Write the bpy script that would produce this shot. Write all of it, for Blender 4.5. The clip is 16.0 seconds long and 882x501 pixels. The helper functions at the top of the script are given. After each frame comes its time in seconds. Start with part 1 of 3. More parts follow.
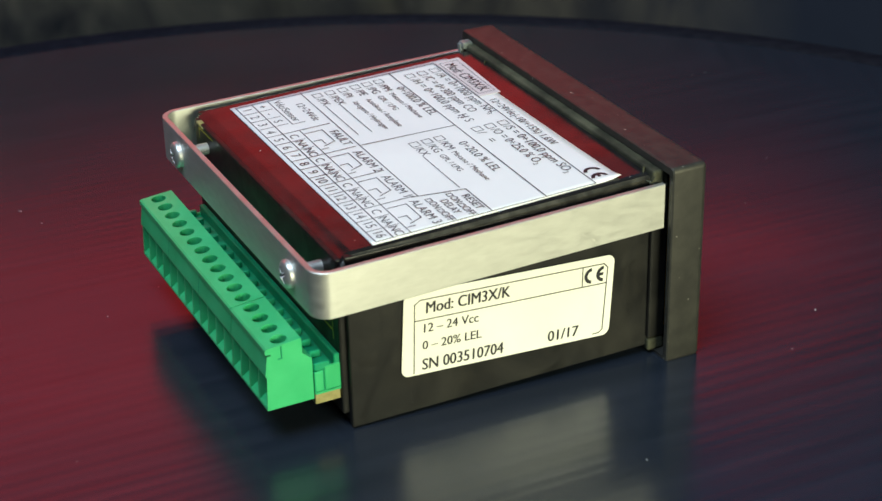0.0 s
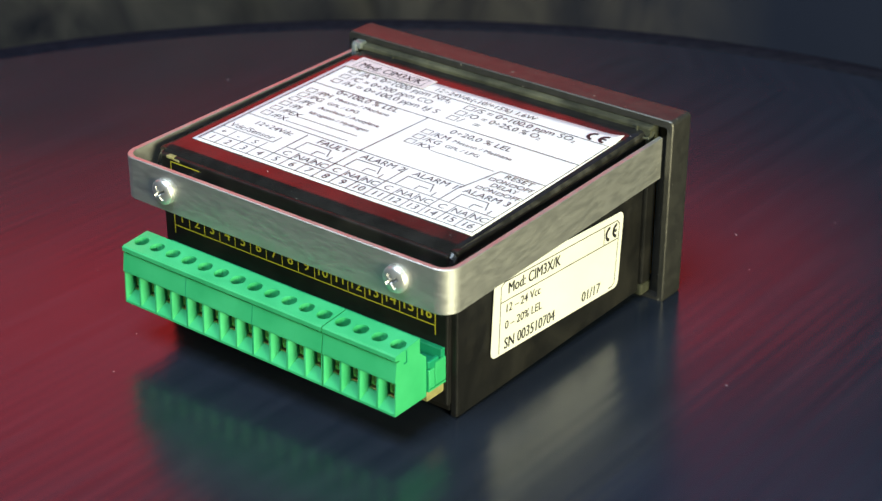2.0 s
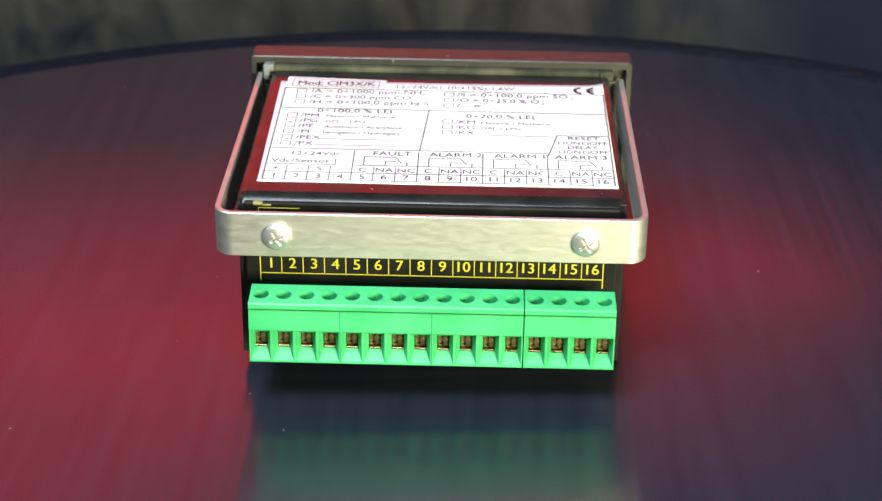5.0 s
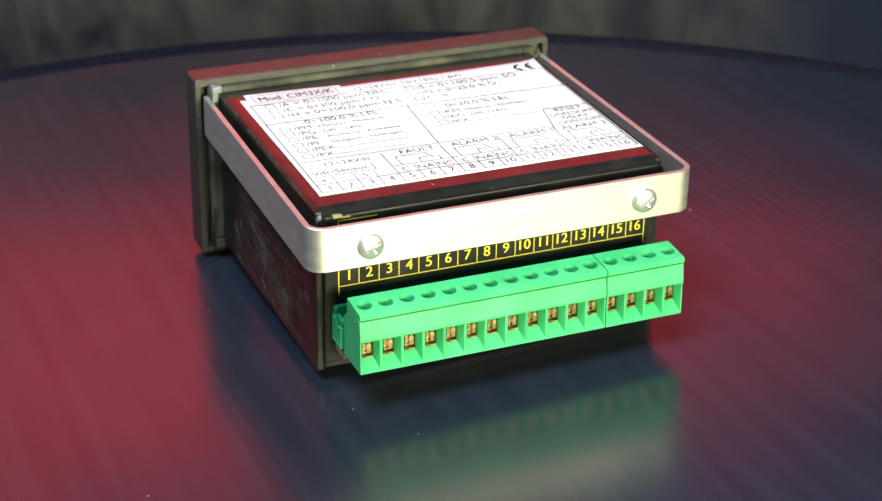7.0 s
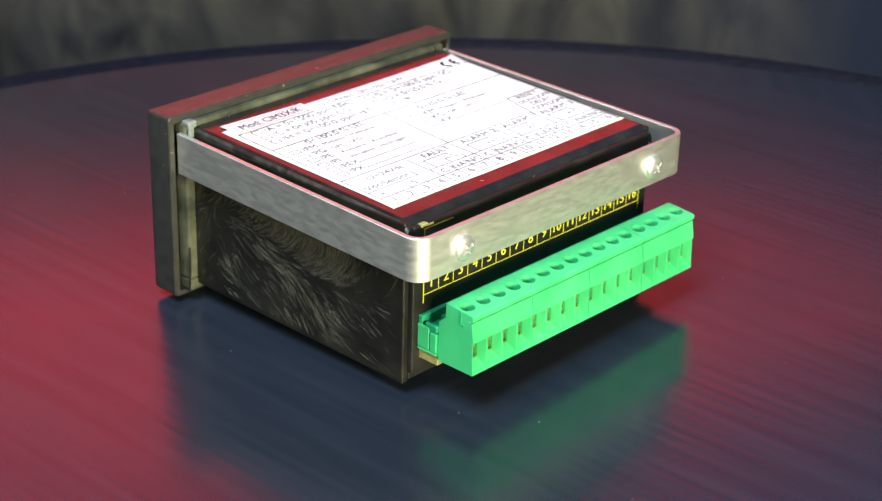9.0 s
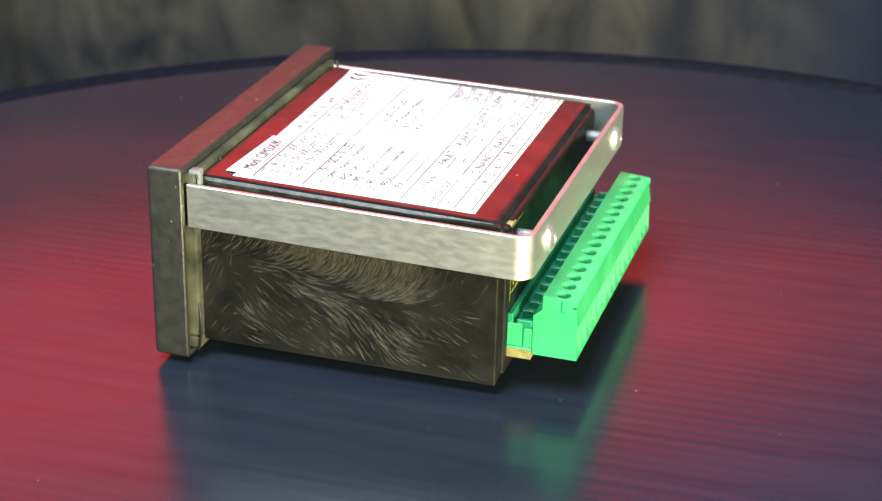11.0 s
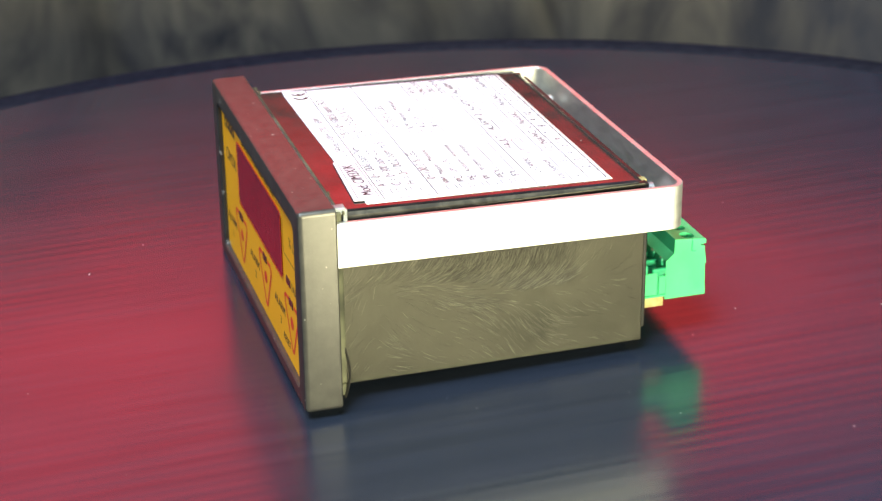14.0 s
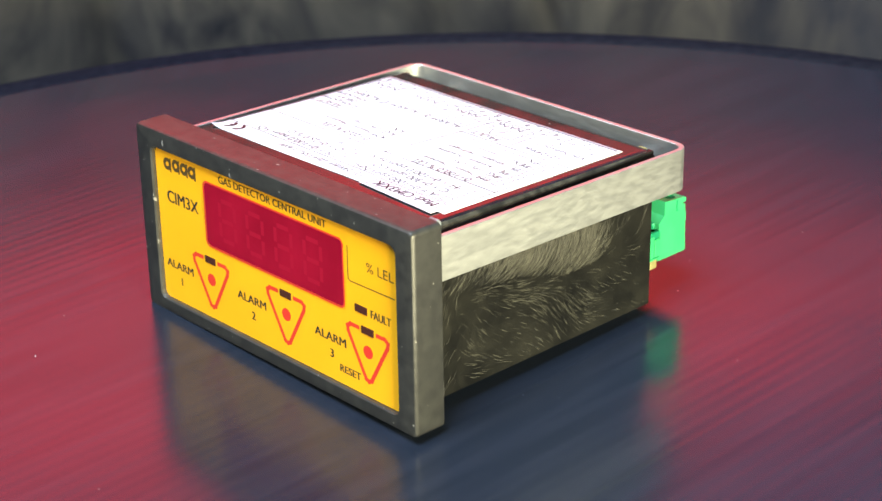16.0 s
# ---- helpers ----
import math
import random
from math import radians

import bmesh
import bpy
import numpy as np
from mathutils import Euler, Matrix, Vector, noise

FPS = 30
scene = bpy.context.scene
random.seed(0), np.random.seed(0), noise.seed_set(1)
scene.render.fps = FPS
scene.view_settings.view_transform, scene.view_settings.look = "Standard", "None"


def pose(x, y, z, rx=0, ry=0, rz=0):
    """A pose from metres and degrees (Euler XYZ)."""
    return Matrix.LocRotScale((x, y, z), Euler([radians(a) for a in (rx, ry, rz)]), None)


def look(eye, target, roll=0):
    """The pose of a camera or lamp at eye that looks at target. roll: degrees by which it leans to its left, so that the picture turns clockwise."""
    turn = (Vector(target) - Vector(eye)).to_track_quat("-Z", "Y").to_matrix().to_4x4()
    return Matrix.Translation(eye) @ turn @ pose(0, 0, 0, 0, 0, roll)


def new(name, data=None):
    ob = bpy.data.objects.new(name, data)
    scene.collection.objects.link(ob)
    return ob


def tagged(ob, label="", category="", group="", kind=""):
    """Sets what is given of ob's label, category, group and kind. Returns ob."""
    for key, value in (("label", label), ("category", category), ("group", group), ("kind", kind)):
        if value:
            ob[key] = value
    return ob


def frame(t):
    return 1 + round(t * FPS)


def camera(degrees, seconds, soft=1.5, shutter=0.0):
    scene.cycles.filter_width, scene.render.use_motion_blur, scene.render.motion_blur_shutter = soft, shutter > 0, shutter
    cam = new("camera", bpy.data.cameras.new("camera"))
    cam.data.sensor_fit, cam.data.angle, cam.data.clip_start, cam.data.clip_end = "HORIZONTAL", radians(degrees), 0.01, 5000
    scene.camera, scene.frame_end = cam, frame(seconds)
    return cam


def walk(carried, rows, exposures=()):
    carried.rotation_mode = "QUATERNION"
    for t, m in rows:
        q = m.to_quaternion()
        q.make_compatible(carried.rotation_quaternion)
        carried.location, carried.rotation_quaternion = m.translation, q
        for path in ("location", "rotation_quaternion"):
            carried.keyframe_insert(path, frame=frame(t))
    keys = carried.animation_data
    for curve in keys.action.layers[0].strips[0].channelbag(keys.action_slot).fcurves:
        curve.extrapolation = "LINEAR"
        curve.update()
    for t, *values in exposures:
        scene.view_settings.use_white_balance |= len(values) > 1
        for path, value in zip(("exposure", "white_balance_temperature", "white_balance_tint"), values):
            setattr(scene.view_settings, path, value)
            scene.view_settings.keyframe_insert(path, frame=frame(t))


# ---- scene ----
# Camera on a stand beside a slow turntable; it pans a little to keep the instrument in view.
cam = camera(27.33, 16.0, soft=1.4)
cam.data.dof.use_dof = True
cam.data.dof.focus_distance, cam.data.dof.aperture_fstop = 0.405, 26.0
VIEW = [  # seconds, eye x y z, yaw, pitch, roll
    (0.0, 0.0000, -0.3917, 0.1951, -3.21, -25.41, -0.83),
    (0.5, 0.0000, -0.3921, 0.1964, -3.51, -25.47, -0.74),
    (1.0, 0.0000, -0.3924, 0.1975, -3.62, -25.50, -0.63),
    (1.5, 0.0000, -0.3926, 0.1983, -3.92, -25.56, -0.52),
    (2.0, 0.0000, -0.3925, 0.1990, -4.08, -25.55, -0.36),
    (2.5, 0.0000, -0.3925, 0.1995, -4.22, -25.52, -0.21),
    (3.0, 0.0000, -0.3926, 0.2000, -4.03, -25.46, -0.11),
    (3.5, 0.0000, -0.3929, 0.2004, -3.63, -25.46, -0.16),
    (4.0, 0.0000, -0.3931, 0.2009, -3.25, -25.41, -0.32),
    (4.5, 0.0000, -0.3933, 0.2014, -2.94, -25.41, -0.60),
    (7.0, 0.0000, -0.3937, 0.2031, -2.07, -25.47, -0.93),
    (7.5, 0.0000, -0.3936, 0.2033, -1.65, -25.50, -0.78),
    (8.0, 0.0000, -0.3934, 0.2035, -1.49, -25.46, -0.69),
    (8.5, 0.0000, -0.3932, 0.2037, -1.45, -25.40, -0.65),
    (9.0, 0.0000, -0.3929, 0.2038, -1.40, -25.33, -0.61),
    (11.5, 0.0000, -0.3924, 0.2036, -0.16, -24.96, -0.72),
    (12.0, 0.0000, -0.3929, 0.2033, 0.65, -25.02, -0.64),
    (12.5, 0.0000, -0.3932, 0.2032, 1.10, -25.07, -0.86),
    (13.0, 0.0000, -0.3933, 0.2031, 1.49, -25.14, -1.17),
    (13.5, 0.0000, -0.3932, 0.2030, 1.68, -25.13, -1.43),
    (14.0, 0.0000, -0.3931, 0.2028, 2.03, -25.16, -1.60),
    (14.5, 0.0000, -0.3930, 0.2027, 2.07, -25.16, -1.58),
    (15.0, 0.0000, -0.3930, 0.2026, 2.13, -25.23, -1.43),
    (15.5, 0.0000, -0.3928, 0.2026, 2.04, -25.33, -1.19),
    (16.0, 0.0000, -0.3924, 0.2028, 1.94, -25.42, -0.87),
]
walk(cam, [(t, pose(x, y, z) @ pose(0, 0, 0, 0, 0, yaw) @ pose(0, 0, 0, 90 + pitch, 0, 0) @ pose(0, 0, 0, 0, 0, roll))
           for t, x, y, z, yaw, pitch, roll in VIEW],
     exposures=[(0.0, -1.30, 6180, 5), (1.5, -0.98, 6250, 7), (3.0, -0.76, 6400, 9), (4.5, -0.6, 6500, 10), (7.0, -0.5, 6450, 10), (8.0, -0.5, 6350, 10), (9.0, -0.3, 6400, 10),
                (11.5, 0.03, 6500, 10), (12.5, 0.1, 6480, 10), (14.5, 0.1, 6400, 11), (16.0, 0.1, 6280, 12)])
SPIN = [  # seconds, turn of the turntable in degrees
    (0.0, -247.00),
    (0.5, -240.93),
    (1.0, -234.87),
    (1.5, -228.55),
    (2.0, -222.15),
    (2.5, -215.67),
    (3.0, -209.11),
    (3.5, -202.82),
    (4.0, -196.80),
    (4.5, -190.71),
    (7.0, -159.42),
    (7.5, -153.23),
    (8.0, -147.11),
    (8.5, -141.13),
    (9.0, -135.30),
    (11.5, -102.43),
    (12.0, -96.66),
    (12.5, -90.45),
    (13.0, -84.13),
    (13.5, -77.79),
    (14.0, -71.38),
    (14.5, -64.86),
    (15.0, -58.26),
    (15.5, -51.62),
    (16.0, -45.06),
]

# ---------------------------------------------------------------- light
world = bpy.data.worlds.new("dim_room")
world.use_nodes = True
world.node_tree.nodes["Background"].inputs[0].default_value = (0.25, 0.32, 0.55, 1)
world.node_tree.nodes["Background"].inputs[1].default_value = 0.05
scene.world = world


def area_lamp(name, eye, target, sx, sy, watts, colour, roll=0):
    data = bpy.data.lights.new(name, "AREA")
    data.shape, data.size, data.size_y, data.energy, data.color = "RECTANGLE", sx, sy, watts, colour
    ob = new(name, data)
    ob.matrix_world = look(eye, target, roll)
    return ob


area_lamp("warm_work_lamp", (0.43, -0.775, 0.18), (0.0, 0.0, 0.03), 0.36, 0.24, 27.5, (1.0, 0.94, 0.61))
area_lamp("cool_ceiling_lamp", (-0.28, -0.38, 1.08), (0.0, 0.0, 0.0), 0.6, 0.6, 36.0, (0.74, 0.87, 1.0))
area_lamp("red_stage_lamp", (-0.22, 0.80, 0.44), (-0.04, -0.2, 0.05), 1.34, 0.31, 5.5, (1.0, 0.03, 0.03), 11)
area_lamp("blue_stage_lamp", (0.55, 0.75, 0.80), (0.0, -0.1, 0.0), 0.9, 0.34, 0.38, (0.28, 0.32, 1.0))


# ---------------------------------------------------------------- materials
def material(name, colour, rough=0.5, metal=0.0, spec=0.5):
    m = bpy.data.materials.new(name)
    m.use_nodes = True
    b = m.node_tree.nodes["Principled BSDF"]
    b.inputs["Base Color"].default_value = (*colour, 1)
    b.inputs["Roughness"].default_value = rough
    b.inputs["Metallic"].default_value = metal
    b.inputs["Specular IOR Level"].default_value = spec
    return m


def node(m, kind, **values):
    n = m.node_tree.nodes.new(kind)
    for key, value in values.items():
        n.inputs[key.replace("_", " ")].default_value = value
    return n


def link(m, a, out, b, inp):
    m.node_tree.links.new(a.outputs[out], b.inputs[inp])


def coords(m, scale=(1, 1, 1), turn=(0, 0, 0)):
    tc = m.node_tree.nodes.new("ShaderNodeTexCoord")
    mp = m.node_tree.nodes.new("ShaderNodeMapping")
    mp.inputs["Scale"].default_value = scale
    mp.inputs["Rotation"].default_value = turn
    link(m, tc, "Object", mp, "Vector")
    return mp


def vary(m, scale, low, high, at="Base Color", stretch=(1, 1, 1), detail=4.0, ramp=(0.35, 0.65), turn=(0, 0, 0), warp=0.0):
    """Noise between two colours or two values, led into one socket of the surface."""
    b = m.node_tree.nodes["Principled BSDF"]
    n = node(m, "ShaderNodeTexNoise", Scale=scale, Detail=detail, Distortion=warp)
    link(m, coords(m, stretch, turn), "Vector", n, "Vector")
    r = m.node_tree.nodes.new("ShaderNodeValToRGB")
    r.color_ramp.elements[0].position, r.color_ramp.elements[1].position = ramp
    for e, c in zip(r.color_ramp.elements, (low, high)):
        e.color = (*c, 1) if isinstance(c, tuple) else (c, c, c, 1)
    link(m, n, "Fac", r, "Fac")
    link(m, r, "Color", b, at)
    return r


def bump(m, scale, strength, distance, stretch=(1, 1, 1), detail=3.0, turn=(0, 0, 0), warp=0.0):
    b = m.node_tree.nodes["Principled BSDF"]
    n = node(m, "ShaderNodeTexNoise", Scale=scale, Detail=detail, Distortion=warp)
    link(m, coords(m, stretch, turn), "Vector", n, "Vector")
    k = node(m, "ShaderNodeBump", Strength=strength, Distance=distance)
    link(m, n, "Fac", k, "Height")
    before = b.inputs["Normal"].links
    if before:
        m.node_tree.links.new(before[0].from_socket, k.inputs["Normal"])
    link(m, k, "Normal", b, "Normal")


table_black = material("dark_laminate", (0.02, 0.022, 0.03), 0.3, 0, 0.5)
vary(table_black, 60, (0.0098, 0.0138, 0.0225), (0.0140, 0.0180, 0.0285), stretch=(4, 0.25, 1))
vary(table_black, 14, 0.20, 0.27, "Roughness")
bump(table_black, 130, 0.055, 0.0005, stretch=(3.0, 0.05, 1), detail=2)
ripple = node(table_black, "ShaderNodeTexWave", Scale=85.0, Distortion=5.0, Detail=2.0, Detail_Scale=0.3)
link(table_black, coords(table_black, (1, 0.12, 1)), "Vector", ripple, "Vector")
groove = node(table_black, "ShaderNodeBump", Strength=0.07, Distance=0.00018)
link(table_black, ripple, "Fac", groove, "Height")
table_surface = table_black.node_tree.nodes["Principled BSDF"]
table_black.node_tree.links.new(table_surface.inputs["Normal"].links[0].from_socket, groove.inputs["Normal"])
link(table_black, groove, "Normal", table_surface, "Normal")
bump(table_black, 700, 0.03, 0.0002, stretch=(1, 0.1, 1), detail=2)

rim_black = material("edge_band", (0.008, 0.01, 0.016), 1.0, 0, 0.04)
vary(rim_black, 300, (0.006, 0.007, 0.012), (0.012, 0.013, 0.02))

bezel_black = material("grained_black_plastic", (0.04, 0.04, 0.037), 0.44, 0, 0.8)
vary(bezel_black, 400, (0.017, 0.017, 0.0165), (0.029, 0.029, 0.026))
bump(bezel_black, 1600, 0.12, 0.0001)


def specks(m, scale, above, colour):
    """Tiny pale chips and dust grains scattered over a surface."""
    b = m.node_tree.nodes["Principled BSDF"]
    n = node(m, "ShaderNodeTexNoise", Scale=scale, Detail=2.0)
    link(m, coords(m), "Vector", n, "Vector")
    r = node(m, "ShaderNodeMapRange", From_Min=above, From_Max=above + 0.03)
    link(m, n, "Fac", r, "Value")
    mix = m.node_tree.nodes.new("ShaderNodeMixRGB")
    mix.inputs[2].default_value = (*colour, 1)
    m.node_tree.links.new(b.inputs["Base Color"].links[0].from_socket, mix.inputs[1])
    link(m, r, "Result", mix, 0)
    link(m, mix, "Color", b, "Base Color")


specks(bezel_black, 700, 0.715, (0.22, 0.21, 0.18))

body_black = material("rubbed_black_plastic", (0.02, 0.02, 0.02), 0.4, 0, 0.34)
vary(body_black, 70, (0.007, 0.007, 0.007), (0.019, 0.018, 0.015), ramp=(0.42, 0.75), warp=1.0)
vary(body_black, 90, 0.38, 0.55, "Roughness", warp=1.2)
bump(body_black, 700, 0.2, 0.0001)


flank_black = material("satin_black_plastic", (0.01, 0.01, 0.01), 0.42, 0, 0.45)
vary(flank_black, 46, (0.0055, 0.0055, 0.0052), (0.014, 0.0135, 0.011), ramp=(0.40, 0.66), warp=1.3)
vary(flank_black, 120, 0.28, 0.46, "Roughness", warp=1.6, detail=5)
bump(flank_black, 420, 0.2, 0.0002)
fibre = material("moulded_in_fibre", (0.05, 0.048, 0.038), 0.6, 0, 0.3)


def fibre_tones(m):
    """Every fibre has its own greyish tone."""
    g = m.node_tree.nodes.new("ShaderNodeNewGeometry")
    r = m.node_tree.nodes.new("ShaderNodeValToRGB")
    r.color_ramp.elements[0].position, r.color_ramp.elements[1].position = 0.25, 1.0
    r.color_ramp.elements[0].color, r.color_ramp.elements[1].color = (0.010, 0.010, 0.009, 1), (0.098, 0.094, 0.072, 1)
    link(m, g, "Random Per Island", r, "Fac")
    link(m, r, "Color", m.node_tree.nodes["Principled BSDF"], "Base Color")


fibre_tones(fibre)
for m, c in ((flank_black, (1.0, 0.96, 0.75, 1)), (fibre, (1.0, 0.95, 0.82, 1)), (bezel_black, (1.0, 0.96, 0.85, 1))):
    m.node_tree.nodes["Principled BSDF"].inputs["Specular Tint"].default_value = c
worn_edge = material("worn_black_plastic", (0.03, 0.03, 0.027), 0.40, 0, 0.6)
vary(worn_edge, 260, (0.010, 0.010, 0.009), (0.050, 0.048, 0.040), ramp=(0.40, 0.72), warp=1.0)
bump(worn_edge, 700, 0.25, 0.0002)

lid_black = material("polished_black_plastic", (0.012, 0.012, 0.012), 0.16, 0, 0.31)
vary(lid_black, 120, 0.13, 0.24, "Roughness")
bump(lid_black, 500, 0.06, 0.0001)
vary(lid_black, 200, (0.010, 0.010, 0.010), (0.016, 0.016, 0.016))
specks(lid_black, 620, 0.75, (0.25, 0.24, 0.22))

gasket = material("aged_rubber", (0.05, 0.05, 0.035), 0.75, 0, 0.2)
vary(gasket, 140, (0.024, 0.026, 0.018), (0.088, 0.090, 0.058))
bump(gasket, 500, 0.3, 0.0002)

zinc = material("zinc_plated_steel", (0.66, 0.65, 0.58), 0.6, 1.0)
vary(zinc, 800, (0.665, 0.665, 0.62), (0.715, 0.715, 0.67), stretch=(0.3, 0.3, 1), warp=0.4, detail=5)
vary(zinc, 900, 0.49, 0.55, "Roughness", stretch=(0.3, 0.3, 1), detail=3)
bump(zinc, 1400, 0.008, 0.0001, stretch=(0.15, 0.15, 1), detail=4)

bright_steel = material("bright_steel", (0.70, 0.70, 0.69), 0.42, 0.85)
vary(bright_steel, 500, 0.36, 0.46, "Roughness")
dark_steel = material("dull_steel", (0.30, 0.30, 0.28), 0.4, 1.0)
brass = material("tarnished_brass", (0.6, 0.42, 0.16), 0.3, 1.0)
vary(brass, 900, (0.30, 0.20, 0.09), (0.80, 0.62, 0.28))
vary(brass, 1200, 0.22, 0.5, "Roughness")

green = material("green_polyamide", (0.03, 0.42, 0.12), 0.42)
vary(green, 90, (0.035, 0.37, 0.135), (0.055, 0.45, 0.175))
bump(green, 800, 0.08, 0.0001)
header_green = material("deep_green_polyamide", (0.01, 0.24, 0.11), 0.4)
vary(header_green, 120, (0.008, 0.20, 0.09), (0.014, 0.28, 0.13))
pcb = material("circuit_board_edge", (0.36, 0.30, 0.10), 0.6)
vary(pcb, 600, (0.22, 0.20, 0.07), (0.32, 0.29, 0.12))

paper = material("white_paper", (0.84, 0.84, 0.85), 0.5)
vary(paper, 60, (0.77, 0.77, 0.78), (0.81, 0.81, 0.815))
grey_paper = material("pinkish_paper", (0.66, 0.60, 0.62), 0.5)
vary(grey_paper, 120, (0.62, 0.56, 0.58), (0.70, 0.64, 0.66))
cream_paper = material("cream_paper", (0.80, 0.79, 0.68), 0.45)
vary(cream_paper, 60, (0.76, 0.76, 0.69), (0.81, 0.81, 0.74))
ink = material("black_ink", (0.015, 0.015, 0.02), 0.5)
yellow_ink = material("yellow_ink", (0.50, 0.47, 0.03), 0.5)
label_ink = material("toner", (0.045, 0.045, 0.055), 0.5)
vary(label_ink, 400, (0.05, 0.05, 0.06), (0.10, 0.10, 0.11))
yellow = material("yellow_film", (0.85, 0.42, 0.008), 0.4)
vary(yellow, 40, (0.82, 0.385, 0.003), (0.87, 0.415, 0.005))
red_ink = material("red_ink", (0.65, 0.035, 0.02), 0.4)
brown_ink = material("dark_brown_ink", (0.085, 0.05, 0.018), 0.4)
red_window = material("red_filter", (0.20, 0.003, 0.012), 0.22)
vary(red_window, 70, (0.24, 0.003, 0.016), (0.31, 0.005, 0.022), stretch=(1, 1, 0.6))
digit_red = material("unlit_digit", (0.315, 0.006, 0.023), 0.25)
grey_plastic = material("pale_grey_plastic", (0.16, 0.18, 0.18), 0.35)
vary(grey_plastic, 300, (0.10, 0.12, 0.12), (0.24, 0.26, 0.26))
led_dark = material("unlit_led", (0.06, 0.02, 0.012), 0.25)

cloth = material("olive_grey_cloth", (0.12, 0.12, 0.10), 0.9, 0, 0.2)
olive = vary(cloth, 19, (0.024, 0.023, 0.026), (0.128, 0.112, 0.084), stretch=(1, 1, 0.55), ramp=(0.3, 0.74), detail=7, warp=1.6)
# the cloth's colour passes from olive to dark navy towards one end
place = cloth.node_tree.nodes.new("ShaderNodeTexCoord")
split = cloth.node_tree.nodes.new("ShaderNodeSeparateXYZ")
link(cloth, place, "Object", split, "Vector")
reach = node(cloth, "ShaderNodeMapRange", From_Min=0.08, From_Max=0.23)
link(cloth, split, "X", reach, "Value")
navy_mix = cloth.node_tree.nodes.new("ShaderNodeMixRGB")
navy_mix.inputs[2].default_value = (0.010, 0.014, 0.03, 1)
link(cloth, reach, "Result", navy_mix, 0)
link(cloth, olive, "Color", navy_mix, 1)
link(cloth, navy_mix, "Color", cloth.node_tree.nodes["Principled BSDF"], "Base Color")
bump(cloth, 30, 0.4, 0.004, detail=3)
room_dark = material("dark_blue_paint", (0.03, 0.035, 0.055), 0.8)
vary(room_dark, 2, (0.025, 0.03, 0.05), (0.04, 0.045, 0.065))
dust = material("pale_dust", (0.30, 0.285, 0.27), 0.9)


# ---------------------------------------------------------------- mesh helpers (millimetres in, metres out)
MM = 0.001


def part(name, bm, mat, parent=None, label="", smooth=False):
    me = bpy.data.meshes.new(name)
    bmesh.ops.recalc_face_normals(bm, faces=bm.faces)
    if smooth:
        for f in bm.faces:
            f.smooth = True
    bm.to_mesh(me)
    bm.free()
    me.materials.append(mat)
    ob = new(name, me)
    ob.parent = parent
    if smooth:
        me.set_sharp_from_angle(angle=radians(32))
    if label:
        ob["label"] = label
    return ob


def rbox(bm, lo, hi, r=0.0, seg=2):
    """A box between two corners, with rounded edges."""
    t = bmesh.new()
    bmesh.ops.create_cube(t, size=1.0)
    for v in t.verts:
        v.co = Vector([(lo[k] + hi[k]) / 2 + v.co[k] * (hi[k] - lo[k]) for k in range(3)]) * MM
    if r:
        bmesh.ops.bevel(t, geom=t.edges[:], offset=r * MM, segments=seg, profile=0.5, affect="EDGES")
    me = bpy.data.meshes.new("tmp")
    t.to_mesh(me)
    t.free()
    bm.from_mesh(me)
    bpy.data.meshes.remove(me)


def prism(bm, outline, place, a, b):
    """Extrudes an outline; place(u, v, w) gives the point in millimetres, w going from a to b."""
    lower = [bm.verts.new(Vector(place(u, v, a)) * MM) for u, v in outline]
    upper = [bm.verts.new(Vector(place(u, v, b)) * MM) for u, v in outline]
    n = len(outline)
    for i in range(n):
        bm.faces.new((lower[i], lower[(i + 1) % n], upper[(i + 1) % n], upper[i]))
    bm.faces.new(lower[::-1])
    bm.faces.new(upper)


def round_rect(x0, y0, x1, y1, r, seg=5):
    pts = []
    for cx, cy, a0 in ((x1 - r, y1 - r, 0), (x0 + r, y1 - r, 90), (x0 + r, y0 + r, 180), (x1 - r, y0 + r, 270)):
        for k in range(seg + 1):
            a = radians(a0 + 90 * k / seg)
            pts.append((cx + r * math.cos(a), cy + r * math.sin(a)))
    return pts


def stroke(bm, pts, width, place, depth=0.03, closed=False):
    """A thin printed line along points on a sheet."""
    pairs = list(zip(pts, pts[1:] + (pts[:1] if closed else [])))
    if not closed:
        pairs = pairs[:len(pts) - 1]
    for (x0, y0), (x1, y1) in pairs:
        dx, dy = x1 - x0, y1 - y0
        n = math.hypot(dx, dy) or 1
        ox, oy = -dy / n * width / 2, dx / n * width / 2
        ex, ey = dx / n * width / 2, dy / n * width / 2
        depth += 0.002
        quad = [(x0 - ex + ox, y0 - ey + oy), (x0 - ex - ox, y0 - ey - oy), (x1 + ex - ox, y1 + ey - oy), (x1 + ex + ox, y1 + ey + oy)]
        bm.faces.new([bm.verts.new(Vector(place(u, v, depth)) * MM) for u, v in quad])


def disc(bm, cx, cy, r, place, depth=0.03, inner=0.0, a0=0, a1=360, n=28):
    rows = []
    for k in range(n + 1):
        a = radians(a0 + (a1 - a0) * k / n)
        rows.append([bm.verts.new(Vector(place(cx + q * math.cos(a), cy + q * math.sin(a), depth)) * MM) for q in ((inner, r) if inner else (r,))])
    if inner:
        for p, q in zip(rows, rows[1:]):
            bm.faces.new((p[0], p[1], q[1], q[0]))
    else:
        bm.faces.new([p[0] for p in rows[:-1]])


CAP = 0.0


